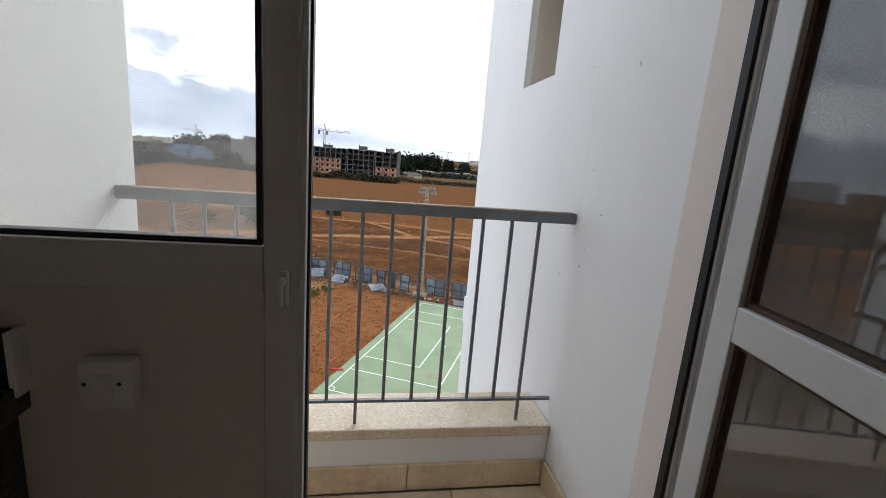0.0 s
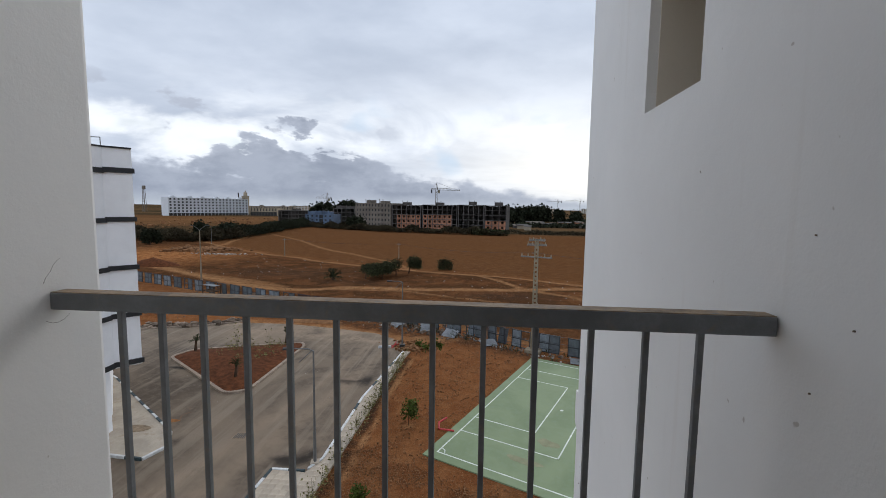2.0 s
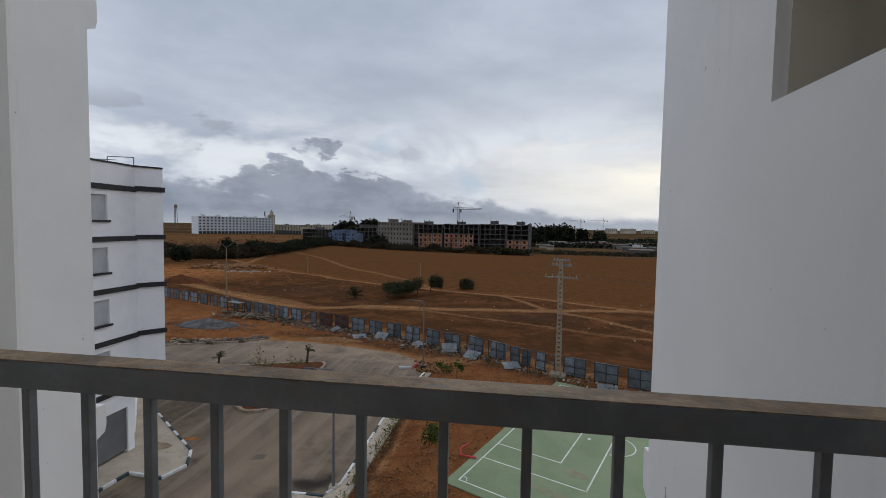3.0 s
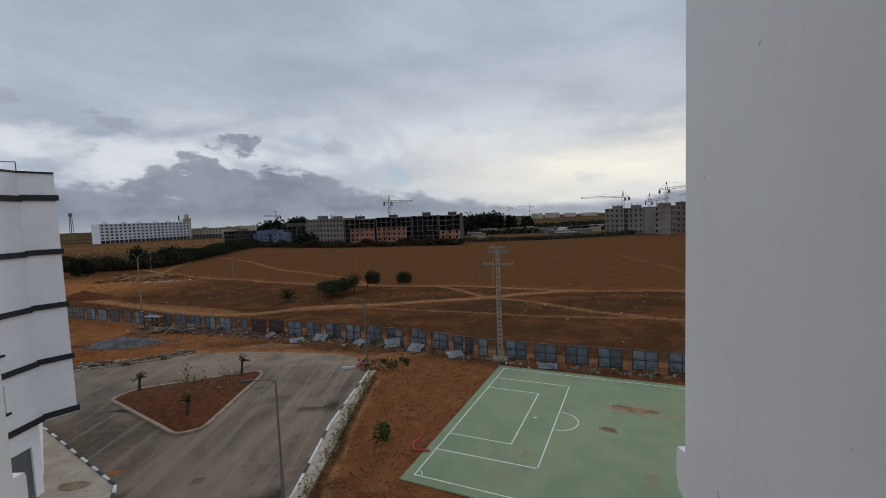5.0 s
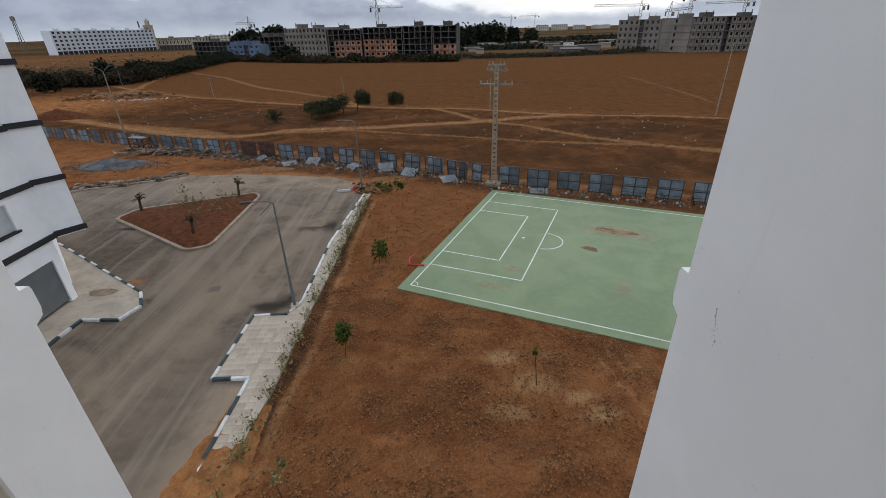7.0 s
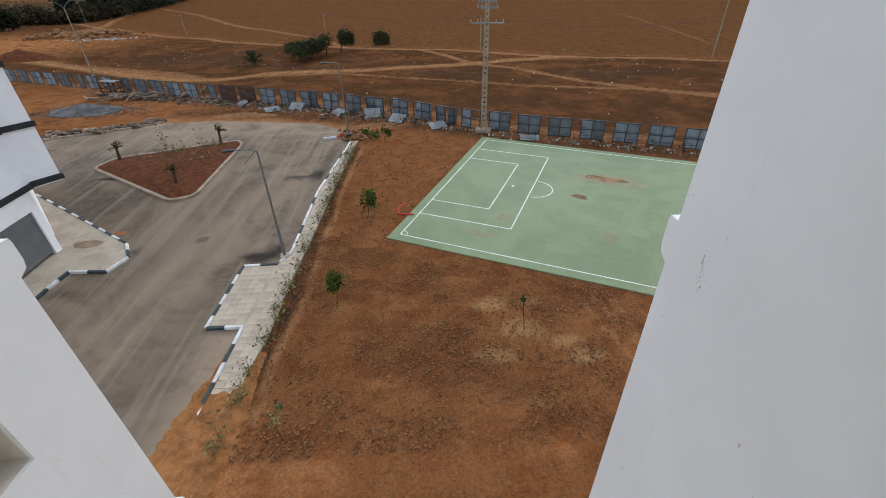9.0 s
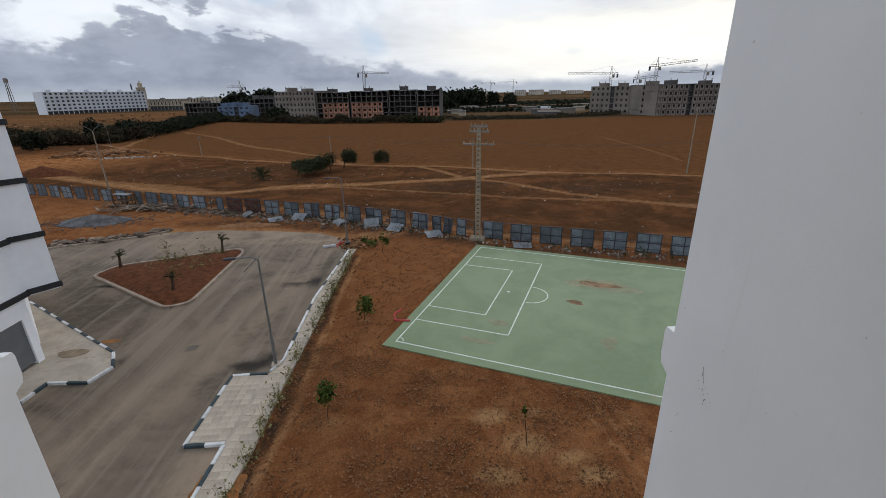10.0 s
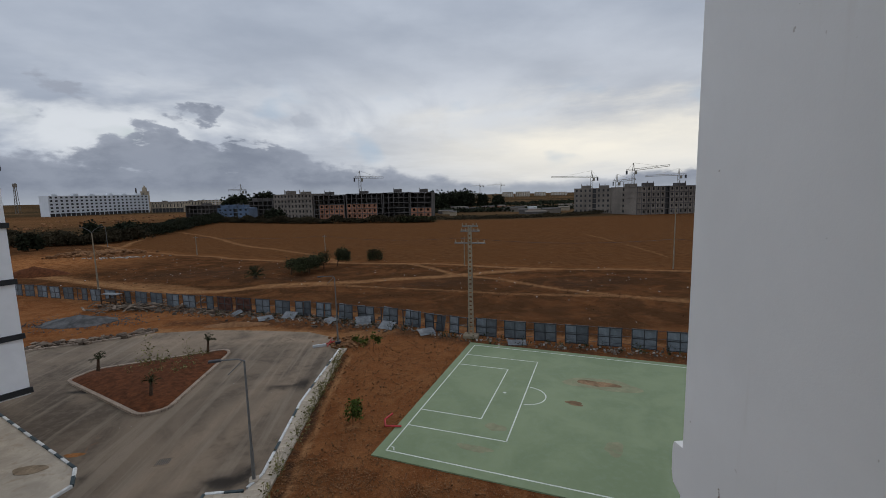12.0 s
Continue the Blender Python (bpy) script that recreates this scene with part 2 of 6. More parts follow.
def earth_material():
    """Bare and stubbled earth: straw field, beaten paths, red and clayey patches, by the masks that the ground carries."""
    m = bpy.data.materials.new("earth")
    m.use_nodes = True
    k = Tree(m.node_tree)
    co = k.n("ShaderNodeTexCoord").outputs["Object"]
    path = k.mask("path")
    field = k.mask("field")
    ochre = k.mask("ochre")
    far = k.mask("far")
    dug = k.mask("dug")
    pale = k.mask("pale")
    n1 = k.noise(co, 0.09, 6.0, 0.62, 0.8)
    n2 = k.noise(co, 0.7, 7.0, 0.65, 0.4)
    n3 = k.noise(co, 6.0, 6.0, 0.7)
    soil = k.mix(k.smooth(n1, 0.34, 0.66), (0.141, 0.051, 0.0190), (0.210, 0.080, 0.0305))
    soil = k.mix(k.smooth(n2, 0.38, 0.66), soil, (0.238, 0.100, 0.0385))
    soil = k.mix(k.math("MULTIPLY", k.smooth(k.noise(co, 0.33, 5.0, 0.6, 1.0), 0.58, 0.72), 0.3), soil, (0.27, 0.110, 0.042))
    straw = k.mix(k.smooth(n2, 0.35, 0.65), (0.094, 0.041, 0.0165), (0.152, 0.069, 0.0285))
    straw = k.mix(k.math("MULTIPLY", k.smooth(n1, 0.4, 0.62), 0.55), straw, (0.130, 0.056, 0.021))
    col = k.mix(field, soil, straw)
    waste = k.math("MULTIPLY", k.smooth(field, 0.08, 0.25), k.smooth(field, 0.6, 0.3))
    col = k.mix(k.math("MULTIPLY", waste, k.smooth(k.noise(co, 0.22, 7.0, 0.68, 0.6), 0.36, 0.58, 0.35, 0.9)), col, (0.058, 0.028, 0.0135))
    col = k.mix(k.math("MULTIPLY", dug, k.smooth(k.noise(co, 1.1, 6.0, 0.7, 0.5), 0.30, 0.58)), col, (0.052, 0.031, 0.020))
    bare = k.mix(k.smooth(n2, 0.36, 0.64), (0.25, 0.120, 0.050), (0.36, 0.19, 0.088))
    ragged = k.math("ADD", k.noise(co, 1.5, 7.0, 0.68, 0.3), k.math("MULTIPLY", path, 0.45))
    edge = k.math("MULTIPLY", path, k.smooth(ragged, 0.55, 0.68), clamp=True)
    col = k.mix(edge, col, bare)
    crust = k.math("ADD", k.noise(co, 2.3, 7.0, 0.7, 0.8), k.math("MULTIPLY", pale, 0.35))
    col = k.mix(k.math("MULTIPLY", k.smooth(crust, 0.50, 0.70), k.math("MULTIPLY", pale, 0.9)), col, (0.36, 0.205, 0.092))
    clay = k.mix(k.smooth(n2, 0.35, 0.65), (0.32, 0.115, 0.036), (0.36, 0.165, 0.066))
    col = k.mix(k.math("MULTIPLY", ochre, k.smooth(n2, 0.25, 0.55)), col, clay)
    plots = k.noise(k.n("ShaderNodeMapping", Vector=co, Scale=(0.0035, 0.012, 1.0)).outputs[0], 1.0, 5.0, 0.6)
    green = k.mix(k.smooth(plots, 0.40, 0.60), (0.050, 0.037, 0.020), (0.120, 0.072, 0.036))
    col = k.mix(k.math("MULTIPLY", far, k.math("SUBTRACT", 1.0, k.math("MULTIPLY", ochre, 0.9))), col, green)
    col = k.mix(k.math("MULTIPLY", k.smooth(n3, 0.52, 0.74), 0.30), col, (0.065, 0.036, 0.022))
    peb = k.n("ShaderNodeTexVoronoi", Vector=co, Scale=7.0)
    pick = k.n("ShaderNodeSeparateColor", Color=peb.outputs["Color"]).outputs[0]
    grit = k.math("MULTIPLY", k.smooth(pick, 0.72, 0.80), k.smooth(peb.outputs["Distance"], 0.42, 0.22))
    col = k.mix(k.math("MULTIPLY", grit, 0.6), col, (0.25, 0.145, 0.078))
    col = k.mix(k.math("MULTIPLY", k.smooth(k.noise(co, 3.2, 7.0, 0.75, 0.3), 0.50, 0.66), 0.42), col, (0.075, 0.038, 0.021))
    fine = k.n("ShaderNodeTexVoronoi", Vector=co, Scale=16.0)
    spick = k.n("ShaderNodeSeparateColor", Color=fine.outputs["Color"])
    sgrit = k.math("MULTIPLY", k.smooth(spick.outputs[1], 0.45, 0.55), k.smooth(fine.outputs["Distance"], 0.50, 0.28))
    sgrit = k.math("MULTIPLY", sgrit, k.smooth(k.noise(co, 0.5, 4.0, 0.6, 0.6), 0.42, 0.60))
    col = k.mix(k.math("MULTIPLY", sgrit, 0.5), col, k.mix(spick.outputs[2], (0.085, 0.044, 0.024), (0.27, 0.16, 0.088)))
    grain = k.smooth(k.noise(co, 42.0, 3.0, 0.7), 0.34, 0.66, 0.80, 1.18)
    grain = k.math("MULTIPLY", grain, k.smooth(k.noise(co, 9.0, 5.0, 0.7), 0.32, 0.68, 0.80, 1.18))
    col = k.mix(1.0, col, k.n("ShaderNodeCombineColor", Red=grain, Green=grain, Blue=grain).outputs[0], "MULTIPLY")
    h = k.math("ADD", k.math("MULTIPLY", k.math("ADD", n3, k.math("MULTIPLY", fine.outputs["Distance"], -0.45)), 0.5), k.math("MULTIPLY", k.noise(co, 38.0, 4.0, 0.7), 0.25))
    p = k.n("ShaderNodeBsdfPrincipled", Roughness=0.95)
    p.inputs["Specular IOR Level"].default_value = 0.0
    k.link(col, p.inputs["Base Color"])
    k.link(k.n("ShaderNodeBump", Strength=0.7, Distance=0.12, Height=h).outputs[0], p.inputs["Normal"])
    k.link(p.outputs[0], k.n("ShaderNodeOutputMaterial").inputs[0])
    return m


def asphalt_material():
    """Worn dusty asphalt with sandy films, patches and tyre tracks."""
    m = bpy.data.materials.new("asphalt")
    m.use_nodes = True
    k = Tree(m.node_tree)
    co = k.n("ShaderNodeTexCoord").outputs["Object"]
    dust = k.mask("dust")
    n1 = k.noise(co, 0.13, 6.0, 0.6, 1.2)
    n2 = k.noise(co, 1.7, 7.0, 0.66, 0.5)
    n3 = k.noise(co, 30.0, 4.0, 0.7)
    base = k.mix(k.smooth(n1, 0.36, 0.64), (0.094, 0.072, 0.053), (0.198, 0.150, 0.107))
    base = k.mix(k.math("MULTIPLY", k.smooth(n2, 0.40, 0.70), 0.5), base, (0.208, 0.165, 0.122))
    track = k.noise(k.n("ShaderNodeMapping", Vector=co, Rotation=(0, 0, radians(-28)), Scale=(1.5, 0.07, 1.0)).outputs[0], 1.0, 4.0, 0.6, 0.3)
    base = k.mix(k.math("MULTIPLY", k.smooth(track, 0.48, 0.66), 0.42), base, (0.30, 0.245, 0.185))
    # the mask holds dark stains and the painted shadow at the island's kerb
    stain_shadow = k.math("MAXIMUM", k.math("MULTIPLY", k.smooth(k.noise(co, 0.55, 5.0, 0.65, 1.2), 0.66, 0.78), 0.35), k.math("MULTIPLY", k.mask("stain_shadow"), k.smooth(n2, 0.25, 0.55)))
    base = k.mix(k.math("MULTIPLY", stain_shadow, 0.88), base, (0.034, 0.029, 0.025))
    rust = k.smooth(k.noise(co, 0.42, 5.0, 0.7, 0.9), 0.665, 0.76)
    base = k.mix(k.math("MULTIPLY", rust, 0.55), base, (0.24, 0.125, 0.065))
    base = k.mix(k.math("MULTIPLY", dust, k.smooth(n2, 0.2, 0.55)), base, (0.33, 0.245, 0.17))
    base = k.mix(k.math("MULTIPLY", k.smooth(n3, 0.45, 0.7), 0.3), base, (0.06, 0.054, 0.048))
    # darkest middle of the stains and of that painted kerb shadow
    stain_shadow_core = k.smooth(k.math("ADD", k.mask("stain_shadow"), k.math("MULTIPLY", n2, 0.6)), 0.45, 1.2, 0.0, 0.8)
    base = k.mix(stain_shadow_core, base, (0.022, 0.019, 0.016))
    p = k.n("ShaderNodeBsdfPrincipled", Roughness=0.88)
    p.inputs["Specular IOR Level"].default_value = 0.1
    k.link(base, p.inputs["Base Color"])
    k.link(k.n("ShaderNodeBump", Strength=0.4, Distance=0.015, Height=n3).outputs[0], p.inputs["Normal"])
    k.link(p.outputs[0], k.n("ShaderNodeOutputMaterial").inputs[0])
    return m


def court_material():
    """Pale green sports paint with faded patches and rain-washed sand."""
    m = bpy.data.materials.new("court_paint")
    m.use_nodes = True
    k = Tree(m.node_tree)
    co = k.n("ShaderNodeTexCoord").outputs["Object"]
    n1 = k.noise(co, 0.3, 6.0, 0.6, 0.6)
    n2 = k.noise(co, 2.6, 6.0, 0.65)
    col = k.mix(k.smooth(n1, 0.35, 0.65), (0.176, 0.226, 0.122), (0.218, 0.270, 0.150))
    col = k.mix(k.math("MULTIPLY", k.smooth(n2, 0.45, 0.7), 0.3), col, (0.225, 0.285, 0.190))
    sand = k.smooth(k.noise(co, 0.21, 6.0, 0.62, 0.5), 0.655, 0.74)
    col = k.mix(k.math("MULTIPLY", sand, 0.55), col, (0.31, 0.25, 0.165))
    speck = k.smooth(k.noise(co, 1.3, 3.0, 0.7), 0.72, 0.78)
    col = k.mix(k.math("MULTIPLY", speck, 0.5), col, (0.20, 0.15, 0.10))
    p = k.n("ShaderNodeBsdfPrincipled", Roughness=0.75)
    p.inputs["Specular IOR Level"].default_value = 0.2
    k.link(col, p.inputs["Base Color"])
    k.link(k.n("ShaderNodeBump", Strength=0.15, Distance=0.01, Height=n2).outputs[0], p.inputs["Normal"])
    k.link(p.outputs[0], k.n("ShaderNodeOutputMaterial").inputs[0])
    return m


WHITE = stucco("white_plaster", (0.80, 0.80, 0.79), 1.0)
INSIDE = stucco("room_plaster", (0.70, 0.63, 0.57), 0.3)
BEIGE = stucco("beige_reveal", (0.66, 0.60, 0.51), 0.6)
NB_WHITE = stucco("neighbour_plaster", (0.86, 0.87, 0.88), 0.2)
BLACK = material("black_band", (0.018, 0.019, 0.021), 0.7, vary=0.2, grain=20)
RAIL = material("grey_rail_paint", (0.168, 0.182, 0.198), 0.5, vary=0.14, grain=90, big=9, bump=0.05, tint=(0.26, 0.20, 0.13), spot=0.30)
RUSTY = material("rail_top_dust", (0.27, 0.19, 0.115), 0.75, vary=0.3, grain=70, big=14, bump=0.1, tint=(0.15, 0.155, 0.16), spot=0.85)
ALU = material("white_aluminium", (0.62, 0.61, 0.59), 0.38, vary=0.04, grain=60, bump=0.02)
GASKET = material("black_gasket", (0.012, 0.012, 0.013), 0.6, vary=0.1, bump=0.01)
SEAL = material("brown_sealant", (0.085, 0.05, 0.03), 0.8, vary=0.3, grain=60)
STEEL = material("screw_steel", (0.55, 0.55, 0.56), 0.3, 0.9, vary=0.05)
GLASS = glass_material()
TERRAZZO = terrazzo("beige_terrazzo")
TILE = material("beige_floor_tile", (0.62, 0.50, 0.34), 0.45, vary=0.14, grain=50, big=5, bump=0.04, tint=(0.40, 0.28, 0.15), spot=0.5, per_object=0.08)
GRANITE = material("dark_granite", (0.045, 0.048, 0.05), 0.25, vary=0.5, grain=220, big=60, bump=0.01)
PLASTIC = material("white_plastic", (0.72, 0.70, 0.66), 0.4, vary=0.03)
# near-black plastic, also used as painted shade in rooms, pits and holes
DARKHOLE = material("black_plastic_and_shade", (0.02, 0.02, 0.02), 0.5)
EARTH = earth_material()
ASPHALT = asphalt_material()
COURT = court_material()
LINE = material("white_line_paint", (0.62, 0.66, 0.58), 0.7, vary=0.12, grain=12, big=2.5, tint=(0.30, 0.36, 0.27), spot=0.5)
PAVE = material("pavement_concrete", (0.45, 0.385, 0.305), 0.88, vary=0.14, grain=18, big=0.7, tint=(0.30, 0.225, 0.15), spot=0.5)
PAVER = material("pavement_tile", (0.48, 0.405, 0.315), 0.85, vary=0.12, grain=18, big=1.5, tint=(0.32, 0.22, 0.14), spot=0.5, per_object=0.10)
KERB_WHITE = material("kerb_white", (0.62, 0.62, 0.60), 0.75, vary=0.14, grain=14, big=3, per_object=0.10)
KERB_DARK = material("kerb_dark_green", (0.025, 0.045, 0.05), 0.7, vary=0.3, grain=14, big=3)
KERB_STONE = material("kerb_stone", (0.33, 0.26, 0.20), 0.9, vary=0.16, grain=14, big=3, per_object=0.12)
REDSOIL = material("red_island_soil", (0.118, 0.040, 0.0155), 0.96, vary=0.3, grain=12, big=2.4, bump=0.3, tint=(0.070, 0.036, 0.016), spot=0.9)
GREYPILE = material("gravel_grey", (0.112, 0.108, 0.105), 0.95, vary=0.3, grain=8, big=1, bump=0.3)
STONE = material("earth_clod", (0.215, 0.108, 0.050), 0.96, vary=0.2, grain=10, big=2, bump=0.2, island=True, per_object=0.3)
RUBBLE = material("rubble_stone", (0.175, 0.132, 0.098), 0.95, vary=0.3, grain=8, big=1, bump=0.3, island=True, per_object=0.45)
LITTER = material("pale_litter", (0.36, 0.325, 0.285), 0.85, vary=0.2, grain=10, island=True, per_object=0.35)
GALV = material("galvanised_steel", (0.14, 0.14, 0.135), 0.6, 0.2, vary=0.12, grain=25, big=3)
CONCRETE = material("pole_concrete", (0.44, 0.39, 0.31), 0.92, vary=0.14, grain=12, big=1.2)
SHEET = material("blue_grey_sheet", (0.115, 0.136, 0.150), 0.6, 0.1, vary=0.22, grain=9, big=1.6, tint=(0.20, 0.21, 0.215), spot=0.5, per_object=0.4)
RUST_SHEET = material("rusty_sheet", (0.085, 0.042, 0.030), 0.85, vary=0.3, grain=9, big=2)
FRAME = material("fence_frame", (0.022, 0.024, 0.028), 0.6, vary=0.2)
SHUTTER = material("roller_shutter", (0.175, 0.185, 0.19), 0.5, 0.3, vary=0.08, grain=12, big=1.2)
BLIND = material("window_blind", (0.50, 0.52, 0.53), 0.6, vary=0.06)
RED = material("red_paint", (0.45, 0.03, 0.03), 0.55, vary=0.2)
BARK = material("bark", (0.085, 0.055, 0.036), 0.95, vary=0.3, grain=20, big=4, bump=0.4)
LEAF_DARK = material("olive_leaves", (0.042, 0.047, 0.021), 0.86, vary=0.3, grain=3, big=0.6, island=True, per_object=0.5)
LEAF = material("sapling_leaves", (0.066, 0.090, 0.018), 0.85, vary=0.3, grain=6, big=1.5, island=True, per_object=0.4)
WEED = material("weed_leaves", (0.20, 0.18, 0.075), 0.86, vary=0.3, grain=6, big=1.5, island=True, per_object=0.4)
SCRUB = material("scrub_leaves", (0.046, 0.037, 0.021), 0.95, vary=0.35, grain=1.5, big=0.15, island=True, per_object=0.25)
FAR_TREE = material("far_tree_leaves", (0.026, 0.030, 0.017), 0.95, vary=0.3, grain=1.0, big=0.1, island=True, per_object=0.25)
C_GREY = material("raw_concrete", (0.180, 0.155, 0.130), 0.93, vary=0.15, grain=0.7, big=0.09)
C_DARK = material("dark_concrete", (0.105, 0.095, 0.088), 0.93, vary=0.18, grain=0.7, big=0.09)
C_BRICK = material("hollow_brick", (0.31, 0.145, 0.088), 0.93, vary=0.22, grain=0.6, big=0.12)
C_WHITE = material("far_white_paint", (0.60, 0.62, 0.64), 0.8, vary=0.06, grain=0.4, big=0.06)
C_BLUE = material("far_blue_paint", (0.085, 0.125, 0.19), 0.8, vary=0.2, grain=0.5, big=0.1)
C_SAND = material("far_sand_paint", (0.36, 0.30, 0.22), 0.85, vary=0.14, grain=0.4, big=0.06)
CRANE = material("crane_paint", (0.16, 0.14, 0.10), 0.6, vary=0.1)
POLE = material("weathered_pole_concrete", (0.245, 0.205, 0.145), 0.92, vary=0.16, grain=12, big=1.2)
CLAY = material("spilled_clay", (0.30, 0.128, 0.045), 0.96, vary=0.25, grain=14, big=1.8, bump=0.25, tint=(0.36, 0.22, 0.12), spot=0.5)
SANDY = material("loose_sand", (0.30, 0.225, 0.15), 0.95, vary=0.25, grain=10, big=2, bump=0.2)
SCUFF = material("scuffed_plaster", (0.24, 0.19, 0.15), 0.9, vary=0.3, grain=60)
FALLEN = material("weathered_sheet", (0.185, 0.195, 0.20), 0.6, 0.1, vary=0.25, grain=9, big=1.6, tint=(0.16, 0.12, 0.09), spot=0.5)
STUBBLE = material("dry_stubble", (0.080, 0.042, 0.020), 0.95, vary=0.3, grain=6, big=1, island=True, per_object=0.3)
CABLE = material("cable_black", (0.02, 0.02, 0.022), 0.6)

# ---- mesh helpers ----


class M:
    """Gathers faces for one mesh."""

    def __init__(self):
        self.v, self.f = [], []

    def add(self, verts, faces):
        o = len(self.v)
        self.v += [tuple(p) for p in verts]
        self.f += [tuple(i + o for i in f) for f in faces]
        return self

    def box(self, x0, x1, y0, y1, z0, z1):
        return self.add([(x, y, z) for z in (z0, z1) for y in (y0, y1) for x in (x0, x1)],
                        [(0, 2, 3, 1), (4, 5, 7, 6), (0, 1, 5, 4), (2, 6, 7, 3), (0, 4, 6, 2), (1, 3, 7, 5)])

    def tube(self, p0, p1, r0, r1=None, n=8):
        r1 = r0 if r1 is None else r1
        a, b = Vector(p0), Vector(p1)
        d = (b - a).normalized()
        s = d.orthogonal().normalized()
        t = d.cross(s)
        ring = [(math.cos(2 * math.pi * i / n), math.sin(2 * math.pi * i / n)) for i in range(n)]
        vs = [a + (s * c + t * q) * r0 for c, q in ring] + [b + (s * c + t * q) * r1 for c, q in ring]
        fs = [(i, (i + 1) % n, n + (i + 1) % n, n + i) for i in range(n)]
        return self.add(vs, fs + [tuple(range(n - 1, -1, -1)), tuple(range(n, 2 * n))])

    def prism(self, poly, z0, z1):
        n = len(poly)
        vs = [(x, y, z0) for x, y in poly] + [(x, y, z1) for x, y in poly]
        return self.add(vs, [(i, (i + 1) % n, n + (i + 1) % n, n + i) for i in range(n)] + [tuple(range(n - 1, -1, -1)), tuple(range(n, 2 * n))])

    def beam(self, p0, p1, w, h):
        """A square-cut bar between two points, w wide and h high."""
        a, b = Vector(p0), Vector(p1)
        d = (b - a).normalized()
        s = d.cross(Vector((0, 0, 1)))
        s = s.normalized() if s.length > 1e-4 else Vector((1, 0, 0))
        t = s.cross(d)
        c = [s * (i * w / 2) + t * (j * h / 2) for i, j in ((-1, -1), (1, -1), (1, 1), (-1, 1))]
        return self.add([a + q for q in c] + [b + q for q in c], [(0, 1, 2, 3), (7, 6, 5, 4), (0, 4, 5, 1), (1, 5, 6, 2), (2, 6, 7, 3), (3, 7, 4, 0)])

    def stone(self, x, y, z, r, rnd):
        """An uneven lump of eight corners and more."""
        vs = []
        for i, (zz, q) in enumerate(((-0.5, 0.8), (0.35, 0.75))):
            for j in range(5):
                a = j * 1.2566 + rnd.random() * 0.6 + i * 0.5
                k = r * q * (0.75 + 0.5 * rnd.random())
                vs.append((x + k * math.cos(a), y + k * math.sin(a), z + r * zz * (0.8 + 0.4 * rnd.random())))
        vs.append((x, y, z + r * 0.62))
        fs = [(j, (j + 1) % 5, 5 + (j + 1) % 5, 5 + j) for j in range(5)] + [(5 + j, 5 + (j + 1) % 5, 10) for j in range(5)]
        return self.add(vs, fs)

    def cells(self, xs, ys, zs, full):
        """A solid of grid cells, skinned as one closed piece."""
        ids = {}

        def vid(i, j, k):
            if (i, j, k) not in ids:
                ids[i, j, k] = len(self.v)
                self.v.append((xs[i], ys[j], zs[k]))
            return ids[i, j, k]
        n = (len(xs) - 1, len(ys) - 1, len(zs) - 1)

        def has(i, j, k):
            return 0 <= i < n[0] and 0 <= j < n[1] and 0 <= k < n[2] and full(i, j, k)
        sides = (((-1, 0, 0), ((0, 0, 0), (0, 0, 1), (0, 1, 1), (0, 1, 0))), ((1, 0, 0), ((1, 0, 0), (1, 1, 0), (1, 1, 1), (1, 0, 1))),
                 ((0, -1, 0), ((0, 0, 0), (1, 0, 0), (1, 0, 1), (0, 0, 1))), ((0, 1, 0), ((0, 1, 0), (0, 1, 1), (1, 1, 1), (1, 1, 0))),
                 ((0, 0, -1), ((0, 0, 0), (0, 1, 0), (1, 1, 0), (1, 0, 0))), ((0, 0, 1), ((0, 0, 1), (1, 0, 1), (1, 1, 1), (0, 1, 1))))
        for i in range(n[0]):
            for j in range(n[1]):
                for k in range(n[2]):
                    if has(i, j, k):
                        for (a, b, c), quad in sides:
                            if not has(i + a, j + b, k + c):
                                self.f.append(tuple(vid(i + p, j + q, k + r) for p, q, r in quad))
        return self

    def leaf(self, c, size, rnd, slim=0.5):
        """A small bent leaf of two faces."""
        d = Vector((rnd.gauss(0, 1), rnd.gauss(0, 1), rnd.gauss(0, 0.7))).normalized()
        s = d.orthogonal().normalized()
        s = (s * math.cos(k := rnd.random() * 6.3) + d.cross(s) * math.sin(k)) * size * slim
        a = Vector(c)
        b = a + d * size
        mid = (a + b) / 2 + d.cross(s) * 0.25
        return self.add([a, mid + s, b, mid - s, mid], [(0, 1, 4), (1, 2, 4), (2, 3, 4), (3, 0, 4)])

    def mesh(self, name, mat, bevel=0.0, smooth=False, segments=2):
        me = bpy.data.meshes.new(name)
        me.from_pydata(self.v, [], self.f)
        if bevel:
            bm = bmesh.new()
            bm.from_mesh(me)
            bmesh.ops.bevel(bm, geom=bm.edges[:], offset=bevel, segments=segments, affect="EDGES", profile=0.6, clamp_overlap=True)
            bm.to_mesh(me)
            bm.free()
        if smooth:
            me.polygons.foreach_set("use_smooth", [True] * len(me.polygons))
        me.materials.append(mat)
        me.update()
        return me


def part(name, m, mat, parent=None, label="", bevel=0.0, smooth=False):
    """One mesh object under a thing or part. The coordinates of m are the parent's own."""
    ob = new(name, m if isinstance(m, bpy.types.Mesh) else m.mesh(name, mat, bevel, smooth))
    if parent:
        ob.parent = parent
    return tagged(ob, label)


def thing(name, at, label, category, group="", kind="", turn=0.0):
    """An Empty at the base of a thing."""
    ob = new(name)
    ob.empty_display_size = 0.2
    ob.matrix_world = pose(*at, 0, 0, turn)
    return tagged(ob, label, category, group, kind)


